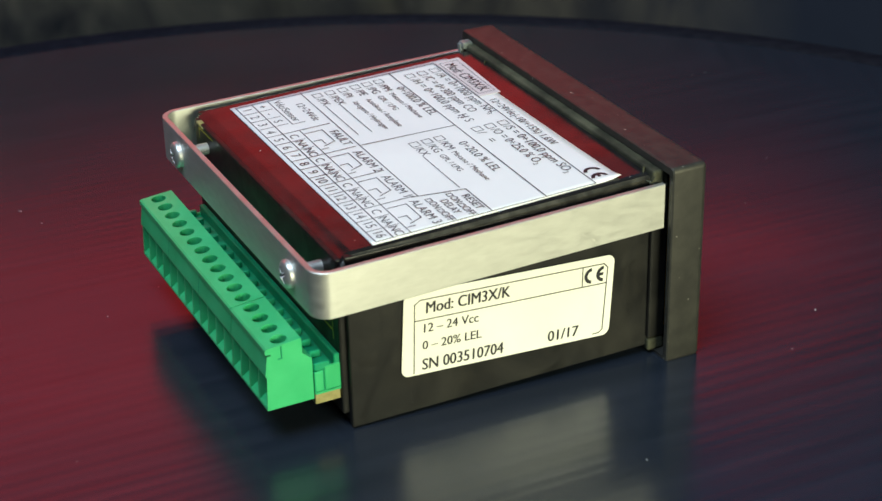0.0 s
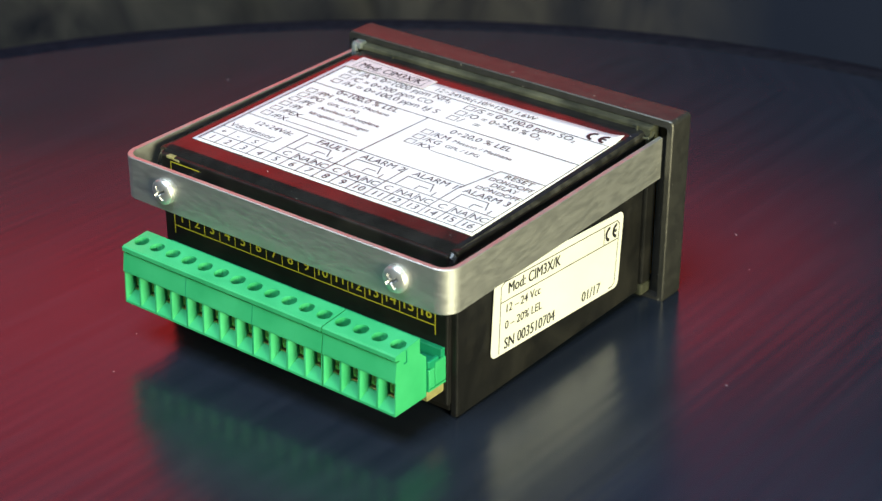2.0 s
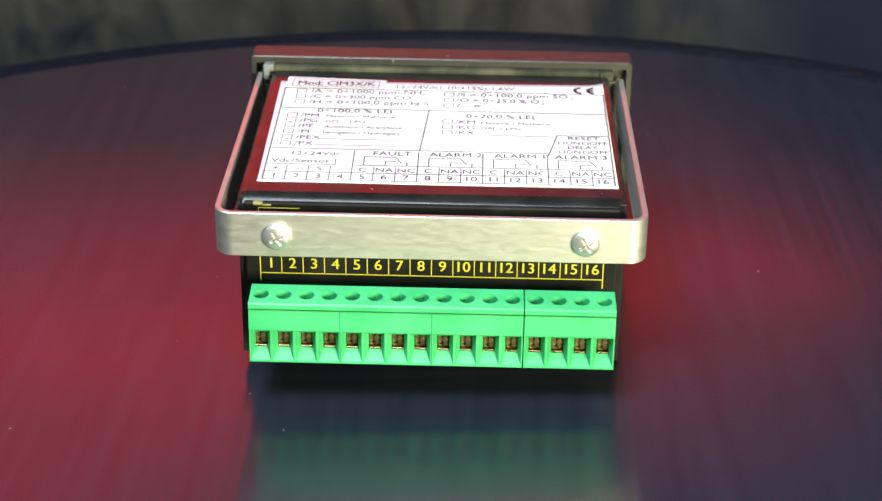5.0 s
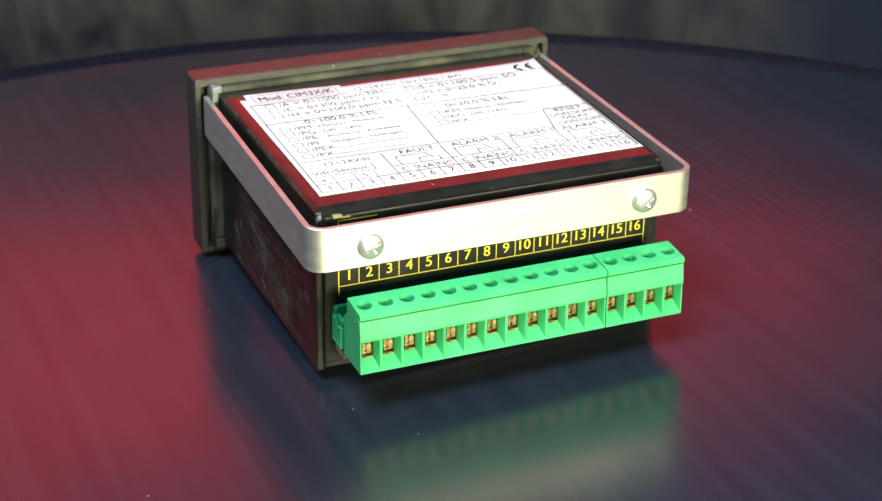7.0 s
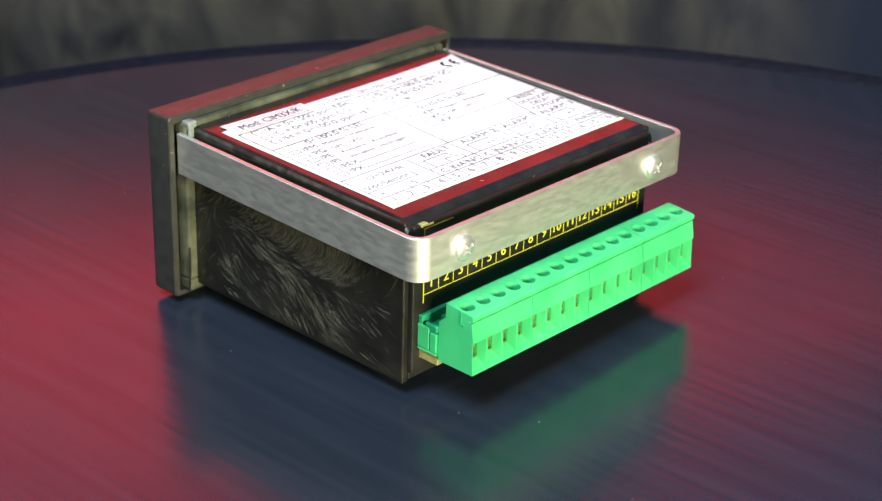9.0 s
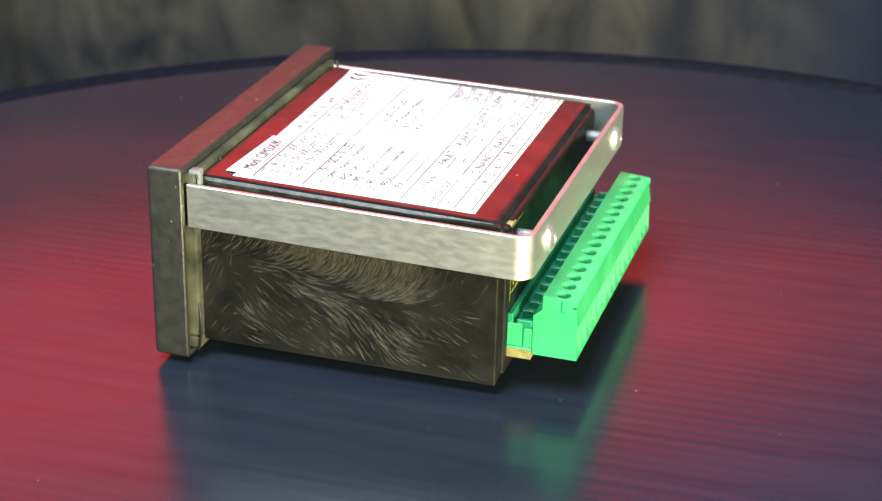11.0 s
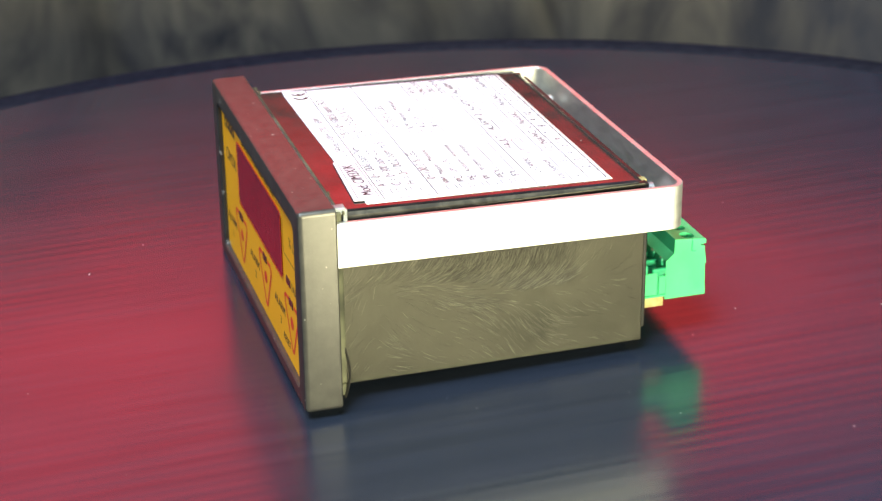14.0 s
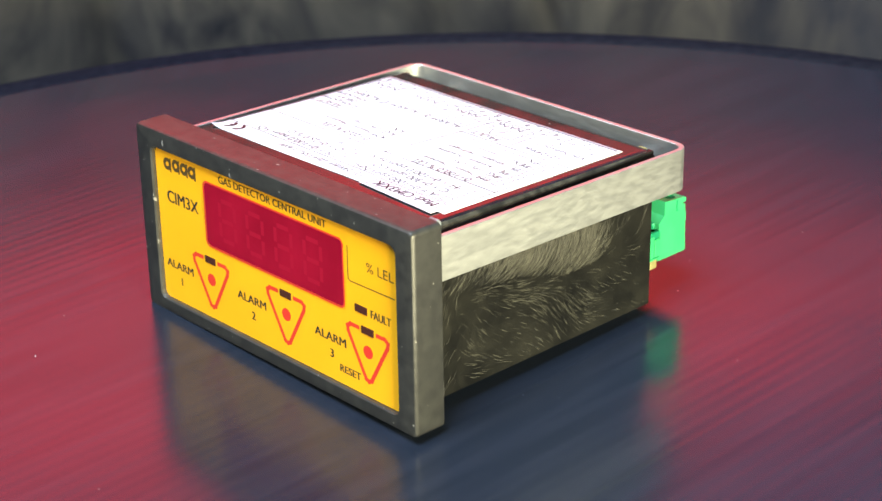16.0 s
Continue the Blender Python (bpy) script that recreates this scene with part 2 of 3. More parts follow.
def lettering(text, u, v, height, place, mat, parent, width=0.0, centre=False, bold=0.0, depth=0.03):
    """Printed words on a sheet: u, v of the baseline's start, cap height and length in millimetres."""
    global CAP
    cu = bpy.data.curves.new("words", "FONT")
    cu.size, cu.resolution_u = 1.0, 3
    ob = new("words", cu)

    def flat(s):
        cu.body = s
        bpy.context.view_layer.update()
        return bpy.data.meshes.new_from_object(ob.evaluated_get(bpy.context.evaluated_depsgraph_get()))

    if not CAP:
        probe = flat("H")
        CAP = max(p.co.y for p in probe.vertices)
        bpy.data.meshes.remove(probe)
    me = flat(text)
    xs = [p.co.x for p in me.vertices]
    k = height / CAP
    kx = width / (max(xs) - min(xs)) if width else k
    mid = (min(xs) + max(xs)) / 2 if centre else min(xs)
    for p in me.vertices:
        p.co = Vector(place(u + (p.co.x - mid) * kx, v + p.co.y * k, depth)) * MM
    if bold:  # a heavier stroke: a second impression beside the first
        twice = bmesh.new()
        twice.from_mesh(me)
        shift = (Vector(place(u + bold, v, depth + 0.01)) - Vector(place(u, v, depth))) * MM
        both = bmesh.ops.duplicate(twice, geom=twice.verts[:] + twice.edges[:] + twice.faces[:])["geom"]
        for g in both:
            if isinstance(g, bmesh.types.BMVert):
                g.co += shift
        twice.to_mesh(me)
        twice.free()
    me.name = "lettering"
    me.materials.clear()
    me.materials.append(mat)
    bpy.data.objects.remove(ob)
    bpy.data.curves.remove(cu)
    out = new("lettering", me)
    out.parent = parent
    return out


def lathe(bm, profile, centre, axis, n=32):
    """Turns (radius, height) pairs round an axis: 'y' or 'z'."""
    rings = []
    for r, h in profile:
        ring = []
        for k in range(n):
            a = 2 * math.pi * k / n
            c, s = r * math.cos(a), r * math.sin(a)
            p = (c, h, s) if axis == "y" else (c, s, h)
            ring.append(bm.verts.new((Vector(centre) + Vector(p)) * MM))
        rings.append(ring)
    for p, q in zip(rings, rings[1:]):
        for k in range(n):
            bm.faces.new((p[k], p[(k + 1) % n], q[(k + 1) % n], q[k]))
    bm.faces.new(rings[0])
    bm.faces.new(rings[-1])


# ---------------------------------------------------------------- the room and the backdrop
def build_room():
    for name, lo, hi in (("floor", (-2200, -2200, -820), (2200, 2200, -780)), ("ceiling", (-2200, -2200, 1800), (2200, 2200, 1840)),
                         ("wall_north", (-2200, 1500, -780), (2200, 1540, 1800)), ("wall_south", (-2200, -2200, -780), (2200, -2160, 1800)),
                         ("wall_west", (-2200, -2160, -780), (-2160, 1500, 1800)), ("wall_east", (2160, -2160, -780), (2200, 1500, 1800))):
        bm = bmesh.new()
        rbox(bm, lo, hi)
        tagged(part(name, bm, room_dark), "plain dark blue painted surface of the dim room", name.split("_")[0], kind="structure")


def fold(x):
    """How far the cloth swings back at x (millimetres)."""
    y = 4 * math.sin(x / 41.0) + 1.5 * math.sin(x / 17.3 + 1.0)
    for at, deep, wide in ((-197, 12, 16), (-26, 8, 18), (29, 14, 13), (-300, 10, 16)):
        y += deep * math.exp(-((x - at) / wide) ** 2)
    return y


def build_backdrop():
    bm = bmesh.new()
    xs = [-560 + 4 * k for k in range(281)]
    rows = []
    for z in (-330, -240, -160, -110, -70, -30, 20, 80, 140, 205):
        row = []
        for x in xs:
            a = x / 520.0
            r = 520 + fold(x + 0.06 * z) * (1 + 0.0008 * z)
            row.append(bm.verts.new(Vector((r * math.sin(a), r * math.cos(a), z)) * MM))
        rows.append(row)
    for p, q in zip(rows, rows[1:]):
        for k in range(len(xs) - 1):
            bm.faces.new((p[k], p[k + 1], q[k + 1], q[k]))
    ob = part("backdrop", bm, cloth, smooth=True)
    s = ob.modifiers.new("thickness", "SOLIDIFY")
    s.thickness = 0.003
    tagged(ob, "olive grey cloth backdrop hanging in soft folds behind the turntable", "backdrop", kind="structure")


TABLE_Z = -0.8  # the level of the table's surface, millimetres


def ring_mesh(profile, n, cx=0.0, cy=0.0):
    """A closed ring turned from (radius, height) pairs; millimetres."""
    bm = bmesh.new()
    rings = [[bm.verts.new(Vector((cx + r * math.cos(2 * math.pi * k / n), cy + r * math.sin(2 * math.pi * k / n), TABLE_Z + h)) * MM) for k in range(n)] for r, h in profile]
    for p, q in zip(rings, rings[1:] + rings[:1]):
        for k in range(n):
            bm.faces.new((p[k], p[(k + 1) % n], q[(k + 1) % n], q[k]))
    return bm


def build_table():
    """The round table into which the turntable's plate is let, its centre nearer to the camera than the plate's."""
    root = new("round_table")
    tagged(root, "round black laminate table with a wide dark rim", "table")
    n, cy, hole = 192, -68.0, 196.06
    bm = bmesh.new()
    loops = []
    for k in range(n):
        a = 2 * math.pi * k / n
        c, q = math.cos(a), math.sin(a)
        away = -q * -cy + math.sqrt(271.0 ** 2 - (c * cy) ** 2)
        loops.append([bm.verts.new(Vector((r * c, r * q, TABLE_Z + h)) * MM) for r, h in ((hole, 0), (away, 0), (away, -14), (hole, -14))])
    for p, q in zip(loops, loops[1:] + loops[:1]):
        for i in range(4):
            bm.faces.new((p[i], q[i], q[(i + 1) % 4], p[(i + 1) % 4]))
    part("tabletop", bm, table_black, root, "black laminate with fine parallel wood grain")
    part("rim", ring_mesh([(271.1, -14.5), (271.1, 0.1), (272, 0.5), (280, 0.3), (284, -0.9), (285.5, -3.2), (285.5, -14.5)], 192, 0, cy), rim_black, root, "dark rounded edge band", smooth=True)
    bm = bmesh.new()
    lathe(bm, [(160, -780), (160, -770), (60, -740), (55, -110), (190, -75), (190, -60.4)], (0, 0, 0), "z", 48)
    part("pedestal", bm, rim_black, root)
    part("apron", ring_mesh([(190.5, -75), (190.5, TABLE_Z - 14.2), (204, TABLE_Z - 14.2), (204, -75)], 96), rim_black, root)


def build_turntable():
    root = new("turntable")
    tagged(root, "round black wood-grained turntable plate set flush in the table", "turntable")
    bm = bmesh.new()
    lathe(bm, [(0.5, TABLE_Z), (60, TABLE_Z), (150, TABLE_Z), (196, TABLE_Z), (196, TABLE_Z - 14)], (0, 0, 0), "z", 192)
    part("plate", bm, table_black, root, "black laminate with fine parallel wood grain")
    bm = bmesh.new()
    lathe(bm, [(70, -60), (70, -55), (34, -50), (34, -15.2)], (0, 0, 0), "z", 48)
    part("spindle", bm, rim_black, root)
    rnd = random.Random(4)
    bm = bmesh.new()
    for k in range(36):
        r, a = 190 * math.sqrt(rnd.random()), rnd.random() * 6.283
        x, y = r * math.cos(a), r * math.sin(a)
        s, w, g = rnd.uniform(0.08, 0.20), rnd.uniform(0.10, 0.6), rnd.random() * 3.14
        ring = [bm.verts.new(Vector((x + (s + w * (k % 5 == 0)) * math.cos(q) * math.cos(g) - s * math.sin(q) * math.sin(g),
                                     y + (s + w * (k % 5 == 0)) * math.cos(q) * math.sin(g) + s * math.sin(q) * math.cos(g), TABLE_Z + 0.02)) * MM) for q in (0, 1.2, 2.1, 3.3, 4.1, 5.4)]
        tip = bm.verts.new(Vector((x, y, TABLE_Z + 0.02 + s * 0.6)) * MM)
        for i in range(6):
            bm.faces.new((ring[i], ring[(i + 1) % 6], tip))
    tagged(part("dust_specks", bm, dust, root), kind="stuff")
    return root


# ---------------------------------------------------------------- the instrument, in its own space:
# x to the right seen from its front, y from the front panel to the rear, z up; millimetres
def lid_z(y):
    return 45.0 - 0.0245 * (y - 12)


def top_sheet(u, v, w):
    """Top label: u to the right and v upwards for a reader behind the instrument."""
    return (1.2 - u, -v, lid_z(-v) + 0.12 + w)


def side_sheet(u, v, w):
    """Label on the flank, slightly askew."""
    c, s = math.cos(radians(3.6)), math.sin(radians(3.6))
    u, v = 1.025 * u, 1.03 * v - 0.4
    return (-43.45 - w, 69.7 - (u * c + v * s), 12.6 - u * s + v * c)


def rear_sheet(u, v, w):
    return (-u, 82.35 + w, v)


def front_sheet(u, v, w):
    return (u, 0.2 - w, v)


def build_case(dev):
    # front frame
    bm = bmesh.new()
    outer, inner = round_rect(-49.0, 0.6, 48.7, 48.2, 1.2), round_rect(-43.2, 4.3, 43.2, 43.4, 1.8)
    n = len(outer)
    inn = round_rect(-48.6, 1.0, 48.3, 47.8, 1.0)
    loops = []
    for pts, y in ((inner, 2.4), (inner, -0.6), (round_rect(-43.5, 4.0, 43.5, 43.7, 2.0), -1.0), (round_rect(-48.1, 1.5, 47.8, 47.3, 0.8), -1.0), (inn, -0.85), (round_rect(-48.88, 0.72, 48.58, 48.08, 1.1), -0.5), (outer, 0.2), (outer, 7.2), (round_rect(-48.75, 0.85, 48.45, 47.95, 1.1), 7.5), (round_rect(-47.5, 1.9, 47.2, 46.4, 0.6), 7.5), (round_rect(-47.5, 1.9, 47.2, 46.4, 0.6), 5.0), (round_rect(-44, 4.2, 44, 43.8, 0.6), 5.0)):
        loops.append([bm.verts.new(Vector((x, y, z)) * MM) for x, z in pts])
    for p, q in zip(loops, loops[1:]):
        for k in range(n):
            bm.faces.new((p[k], p[(k + 1) % n], q[(k + 1) % n], q[k]))
    part("front_frame", bm, bezel_black, dev, "matt black grained plastic frame", smooth=True)
    bm = bmesh.new()
    for lo, hi in (((-44.1, 5.2, 41.5), (45.4, 9.4, 46.2)), ((-44.1, 5.2, 2.0), (45.4, 9.4, 5.0)), ((42.6, 5.2, 5.1), (45.4, 9.4, 41.4))):
        rbox(bm, lo, hi, 0.5)
    part("gasket", bm, gasket, dev, "dusty olive rubber seal behind the frame")
    # seal strip on this side in black: the gap's shade put into its colour
    bm = bmesh.new()
    rbox(bm, (-44.1, 5.2, 5.1), (-42.6, 9.4, 41.4), 0.5)
    part("gasket", bm, body_black, dev, "strip of rubber seal coloured black as the shaded gap")
    for x, wide, deep in ((38.6, 6.6, 2.6), (-43.0, 2.2, 2.4)):
        bm = bmesh.new()
        rings = []
        for k in range(19):
            a = k / 18 * math.pi
            px, pz = x + wide * math.cos(a), 46.2 - deep * math.sin(a) ** 0.8 - 0.5 * (k > 12)
            rings.append([bm.verts.new(Vector((px + 0.28 * math.cos(q) * math.cos(a), 9.75 + 0.5 * math.sin(a) + 0.28 * math.sin(q), pz + 0.28 * math.cos(q) * math.sin(a))) * MM) for q in (0, 1.05, 2.09, 3.14, 4.19, 5.24)])
        for p, q in zip(rings, rings[1:]):
            for k in range(6):
                bm.faces.new((p[k], p[(k + 1) % 6], q[(k + 1) % 6], q[k]))
        bm.faces.new(rings[0])
        bm.faces.new(rings[-1])
        part("seal_loop", bm, gasket, dev, "loose loop of olive sealing cord", smooth=True)
    bm = bmesh.new()
    rbox(bm, (42.4, 7.7, 45.2), (45.0, 10.4, 46.9), 0.3)
    rbox(bm, (43.6, 9.8, 43.0), (45.0, 10.8, 46.4), 0.25)
    part("seal_tab", bm, grey_plastic, dev, "small pale grey moulded tab")
    bm = bmesh.new()
    cord = [(45.3 + 0.5 * math.sin(k / 3.0), 8.8 + 1.1 * math.sin(k / 12 * math.pi), 1.6 + 1.1 * k) for k in range(13)]
    rings = []
    for k, (x, y, z) in enumerate(cord):
        rings.append([bm.verts.new(Vector((x + 0.32 * math.cos(a), y + 0.32 * math.sin(a), z)) * MM) for a in (0, 1.05, 2.09, 3.14, 4.19, 5.24)])
    for p, q in zip(rings, rings[1:]):
        for k in range(6):
            bm.faces.new((p[k], p[(k + 1) % 6], q[(k + 1) % 6], q[k]))
    bm.faces.new(rings[0])
    bm.faces.new(rings[-1])
    part("seal_cord", bm, body_black, dev, "loose black sealing cord", smooth=True)
    bm = bmesh.new()
    rbox(bm, (37.2, 81.2, 41.6), (39.4, 82.6, 42.3), 0.2)
    rbox(bm, (35.4, 81.6, 41.4), (37.4, 82.5, 41.9), 0.15)
    part("chipped_corner", bm, pcb, dev, "small chipped yellow-brown fleck")
    # shell: flanks, bottom, top deck
    for x0, x1 in ((-43, -41.2), (41.2, 43)):
        bm = bmesh.new()
        rbox(bm, (x0, 8.2, 3.5 if x0 > 0 else 3.0), (x1, 80.9, 43.0), 0.35)
        flank = part("flank", bm, flank_black if x0 > 0 else body_black, dev, "black plastic with swirling pale fibres" if x0 > 0 else "smooth black plastic")
        if x0 > 0:
            fibres(flank, x1)
    bm = bmesh.new()
    rbox(bm, (-41.1, 8.2, 4.0), (41.1, 80.9, 5.9), 0.3)
    part("bottom", bm, body_black, dev)
    bm = bmesh.new()
    rbox(bm, (-41.5, 79.2, 6.0), (41.5, 82.3, 42.2), 0.4)
    part("rear_panel", bm, body_black, dev, "black rear plate with yellow terminal numbers")
    for x in (-26, 26):
        bm = bmesh.new()
        rbox(bm, (x - 3, 64, 2.15), (x + 3, 76, 4.1), 0.4)
        part("foot", bm, body_black, dev)
    # lid with rolled edges, sloping to the rear
    bm = bmesh.new()
    rows = []
    for y, dz in ((8.6, 0), (10, 0), (30, 0), (60, 0), (78.2, 0), (78.8, 0), (79.0, -0.02), (80.6, -0.5), (81.7, -1.6), (82.0, -3.0)):
        row = []
        for x, e in ((-42.9, -2.4), (-42.9, -0.9), (-42.4, -0.25), (-41.6, -0.02), (-41.3, 0), (-41, 0), (-20, 0), (20, 0), (41, 0), (41.3, 0), (41.6, -0.02), (42.4, -0.25), (42.9, -0.9), (42.9, -2.4)):
            row.append(bm.verts.new(Vector((x, y, lid_z(y) + dz + e)) * MM))
        rows.append(row)
    for p, q in zip(rows, rows[1:]):
        for k in range(len(p) - 1):
            bm.faces.new((p[k], p[k + 1], q[k + 1], q[k]))
    low = [[bm.verts.new(v.co - Vector((0, 0, 0.0008))) for v in r] for r in (rows[0], rows[-1])]
    for r, l in zip((rows[0], rows[-1]), low):
        for k in range(len(r) - 1):
            bm.faces.new((r[k], r[k + 1], l[k + 1], l[k]))
    bm.normal_update()
    for f in bm.faces:
        if abs(f.normal.x) > 0.3:
            f.material_index = 1
    part("lid", bm, lid_black, dev, "glossy black lid with worn edges", smooth=True).data.materials.append(worn_edge)


def crest(y):
    """Height of the weld line on the flank, where the combed upper fibres meet the lower swirl."""
    rows = ((8, 21.5), (14, 25.8), (24, 26.3), (38, 24.3), (51, 20.2), (65, 21.0), (82, 22.0))
    for (y0, z0), (y1, z1) in zip(rows, rows[1:]):
        if y <= y1:
            return z0 + (z1 - z0) * (y - y0) / (y1 - y0)
    return rows[-1][1]


def flow(y, z, rnd):
    """Course of the fibres on the flank, in degrees from the rearward edge, and how thickly they lie."""
    d = z - crest(y)
    n = noise.noise(Vector((y * 0.07, z * 0.11, 3.1)))
    c = noise.noise(Vector((y * 0.11, z * 0.19, 9.7)))
    e = noise.noise(Vector((y * 0.35, z * 0.10, 1.7)))
    if d > 0:
        k = min(1.0, d / 6.5)
        a = 18 * (1 - k) + (76 + 14 * n - 0.25 * (y - 40)) * k
        thick = (0.18 if y < 20 else 0.18 + 0.06 * (y - 20) if y < 34 else 1.0) * (0.75 + 0.8 * e)
        if y > 60:
            thick *= max(0.03, 1 - (y - 60) / 6.0)
    else:
        k = min(1.0, -d / 5.0)
        a = (-4 - 26 * k + 55 * n * k) if y > 17 else 55 + 40 * n
        ray = math.exp(-((z - (26.0 - 0.52 * (y - 26))) / 4.0) ** 2) if 20 < y < 62 else 0.0
        thick = 0.14 * ray + 0.015 + 0.16 * max(0.0, c)
        if y > 60:
            thick *= 0.35
        if z < 6.5:
            thick += 0.06
    return a + rnd.uniform(-8, 8), thick


def fibres(flank, x):
    """Fine fibres showing in the moulded wall: low ridges that follow the melt's flow."""
    rnd = random.Random(11)
    verts, faces = [], []
    for k in range(24000):
        y, z = rnd.uniform(9.2, 79.5), rnd.uniform(4.2, 33.0)
        a, thick = flow(y, z, rnd)
        if rnd.random() > thick:
            continue
        n, w, h = rnd.uniform(0.35, 1.15), rnd.uniform(0.035, 0.095), rnd.uniform(0.010, 0.030)
        start, ok, turn = len(verts), True, rnd.uniform(-5, 5)
        for q in range(5):
            w1 = w * (0.25, 0.8, 1.0, 0.7, 0.2)[q]
            c, s = math.cos(radians(a)), math.sin(radians(a))
            verts += [((x - 0.01) * MM, (y - s * w1) * MM, (z + c * w1) * MM), ((x + h) * MM, y * MM, z * MM), ((x - 0.01) * MM, (y + s * w1) * MM, (z - c * w1) * MM)]
            y, z = y + c * n, z + s * n
            a = 0.6 * (a + turn) + 0.4 * (flow(y, z, rnd)[0])
            ok = ok and 8.8 < y < 80.4 and 4.0 < z < 40
        if not ok:
            del verts[start:]
            continue
        for q in range(start, start + 12, 3):
            faces += [(q, q + 1, q + 4, q + 3), (q + 1, q + 2, q + 5, q + 4)]
    me = bpy.data.meshes.new("fibre_grain")
    me.from_pydata(verts, [], faces)
    me.materials.append(fibre)
    ob = tagged(new("fibre_grain", me), "fine pale fibres swirling in the black plastic", kind="stuff")
    ob.parent = flank


def build_front(dev):
    bm = bmesh.new()
    prism(bm, round_rect(-43.1, 4.4, 43.1, 43.3, 1.7), lambda u, v, w: (u, w, v), 0.2, 2.0)
    panel = part("front_panel", bm, yellow, dev, "yellow front foil with black and red printing")
    bm = bmesh.new()
    prism(bm, round_rect(-23.8, 23.7, 25.3, 39.4, 1.3), lambda u, v, w: (u, w, v), 0.0, 0.4)
    window = part("display_window", bm, red_window, panel, "dark red display filter")
    bm = bmesh.new()
    ring = round_rect(-24.0, 23.5, 25.5, 39.6, 1.4)
    stroke(bm, [(p[0], p[1]) for p in ring], 0.42, front_sheet, 0.25, closed=True)
    tagged(part("display_border", bm, red_ink, panel, "bright red line round the display"))
    for k in range(4):
        bm = bmesh.new()
        x, z, w, h = -18.2 + 10.2 * k, 26.6, 5.6, 9.8
        e = 1.3
        segs = [((x + e, q), (x + w - e, q)) for q in (z, z + h / 2, z + h)] + [((q, p + e), (q, p + h / 2 - e)) for q in (x, x + w) for p in (z, z + h / 2)]
        for a, b in segs:
            stroke(bm, [a, b], 1.1, front_sheet, 0.22)
        tagged(part("digit", bm, digit_red, panel, "unlit seven-segment digit"), kind="stuff")
    lettering("GAS DETECTOR CENTRAL UNIT", -18.3, 40.6, 1.75, front_sheet, ink, panel, 38.2, bold=0.16)
    lettering("CIM3X", -39.3, 30.2, 3.0, front_sheet, ink, panel, 12.2, bold=0.22)
    lettering("% LEL", 32.8, 34.4, 2.2, front_sheet, brown_ink, panel, 8.7, bold=0.05)
    lettering("FAULT", 33.8, 23.9, 1.9, front_sheet, ink, panel, 6.4, bold=0.18)
    lettering("RESET", 22.9, 7.4, 1.75, front_sheet, ink, panel, 6.9, bold=0.18)
    for k, (x, tx, dz) in enumerate(((-41.6, -23.5, -0.4), (-13.6, 4.6, 0.0), (14.5, 32.6, 0.4))):
        lettering("ALARM", x, 13.3 + dz, 2.05, front_sheet, ink, panel, 10.6, bold=0.2)
        lettering("123"[k], x + 5.7, 9.4 + dz, 2.0, front_sheet, ink, panel, centre=True, bold=0.2)
        bm = bmesh.new()
        rim = [(tx - 3.2, 19.9 + dz), (tx - 5.6, 19.9 + dz), (tx - 6.6, 19.2 + dz), (tx - 6.4, 18.0 + dz), (tx - 0.9, 8.2 + dz), (tx, 7.8 + dz), (tx + 0.9, 8.2 + dz), (tx + 6.4, 18.0 + dz), (tx + 6.6, 19.2 + dz), (tx + 5.6, 19.9 + dz), (tx + 3.2, 19.9 + dz)]
        stroke(bm, rim, 0.95, front_sheet, 0.04)
        part("triangle_mark", bm, red_ink, panel)
        bm = bmesh.new()
        disc(bm, tx, 14.9 + dz, 1.55, front_sheet, 0.05)
        part("button_dot", bm, red_ink, panel)
        bm = bmesh.new()
        rbox(bm, (tx - 2.0, 0.0, 19.0 + dz), (tx + 2.0, 0.4, 20.8 + dz), 0.1, 1)
        part("alarm_led", bm, led_dark, panel, "unlit dark indicator window")
    bm = bmesh.new()
    rbox(bm, (28.7, 0.0, 24.0), (32.7, 0.4, 25.8), 0.1, 1)
    part("fault_led", bm, led_dark, panel, "unlit dark indicator window")
    bm = bmesh.new()
    stroke(bm, [(26.8, 38.6), (26.8, 31.0), (27.4, 30.6), (41.6, 30.8)], 0.28, front_sheet, 0.04)
    part("unit_frame", bm, brown_ink, panel)
    # maker's mark as plain shapes
    bm = bmesh.new()
    for x, z in ((-38.3, 39.9), (-34.9, 40.2), (-31.7, 40.2), (-28.6, 40.2)):
        disc(bm, x, z, 1.55, front_sheet, 0.04, 0.6)
        stroke(bm, [(x + 1.2, z + 1.3), (x + 1.2, z - 1.5)], 0.6, front_sheet, 0.045)
    part("maker_mark", bm, brown_ink, panel)


def conformity_mark(parent, u, v, size, place):
    bm = bmesh.new()
    r = size / 2
    disc(bm, u, v, r, place, 0.04, r * 0.58, 92, 268)
    disc(bm, u + size * 0.80, v, r, place, 0.04, r * 0.58, 92, 268)
    stroke(bm, [(u + size * 0.40, v), (u + size * 0.68, v)], size * 0.19, place, 0.045)
    part("conformity_mark", bm, ink, parent)


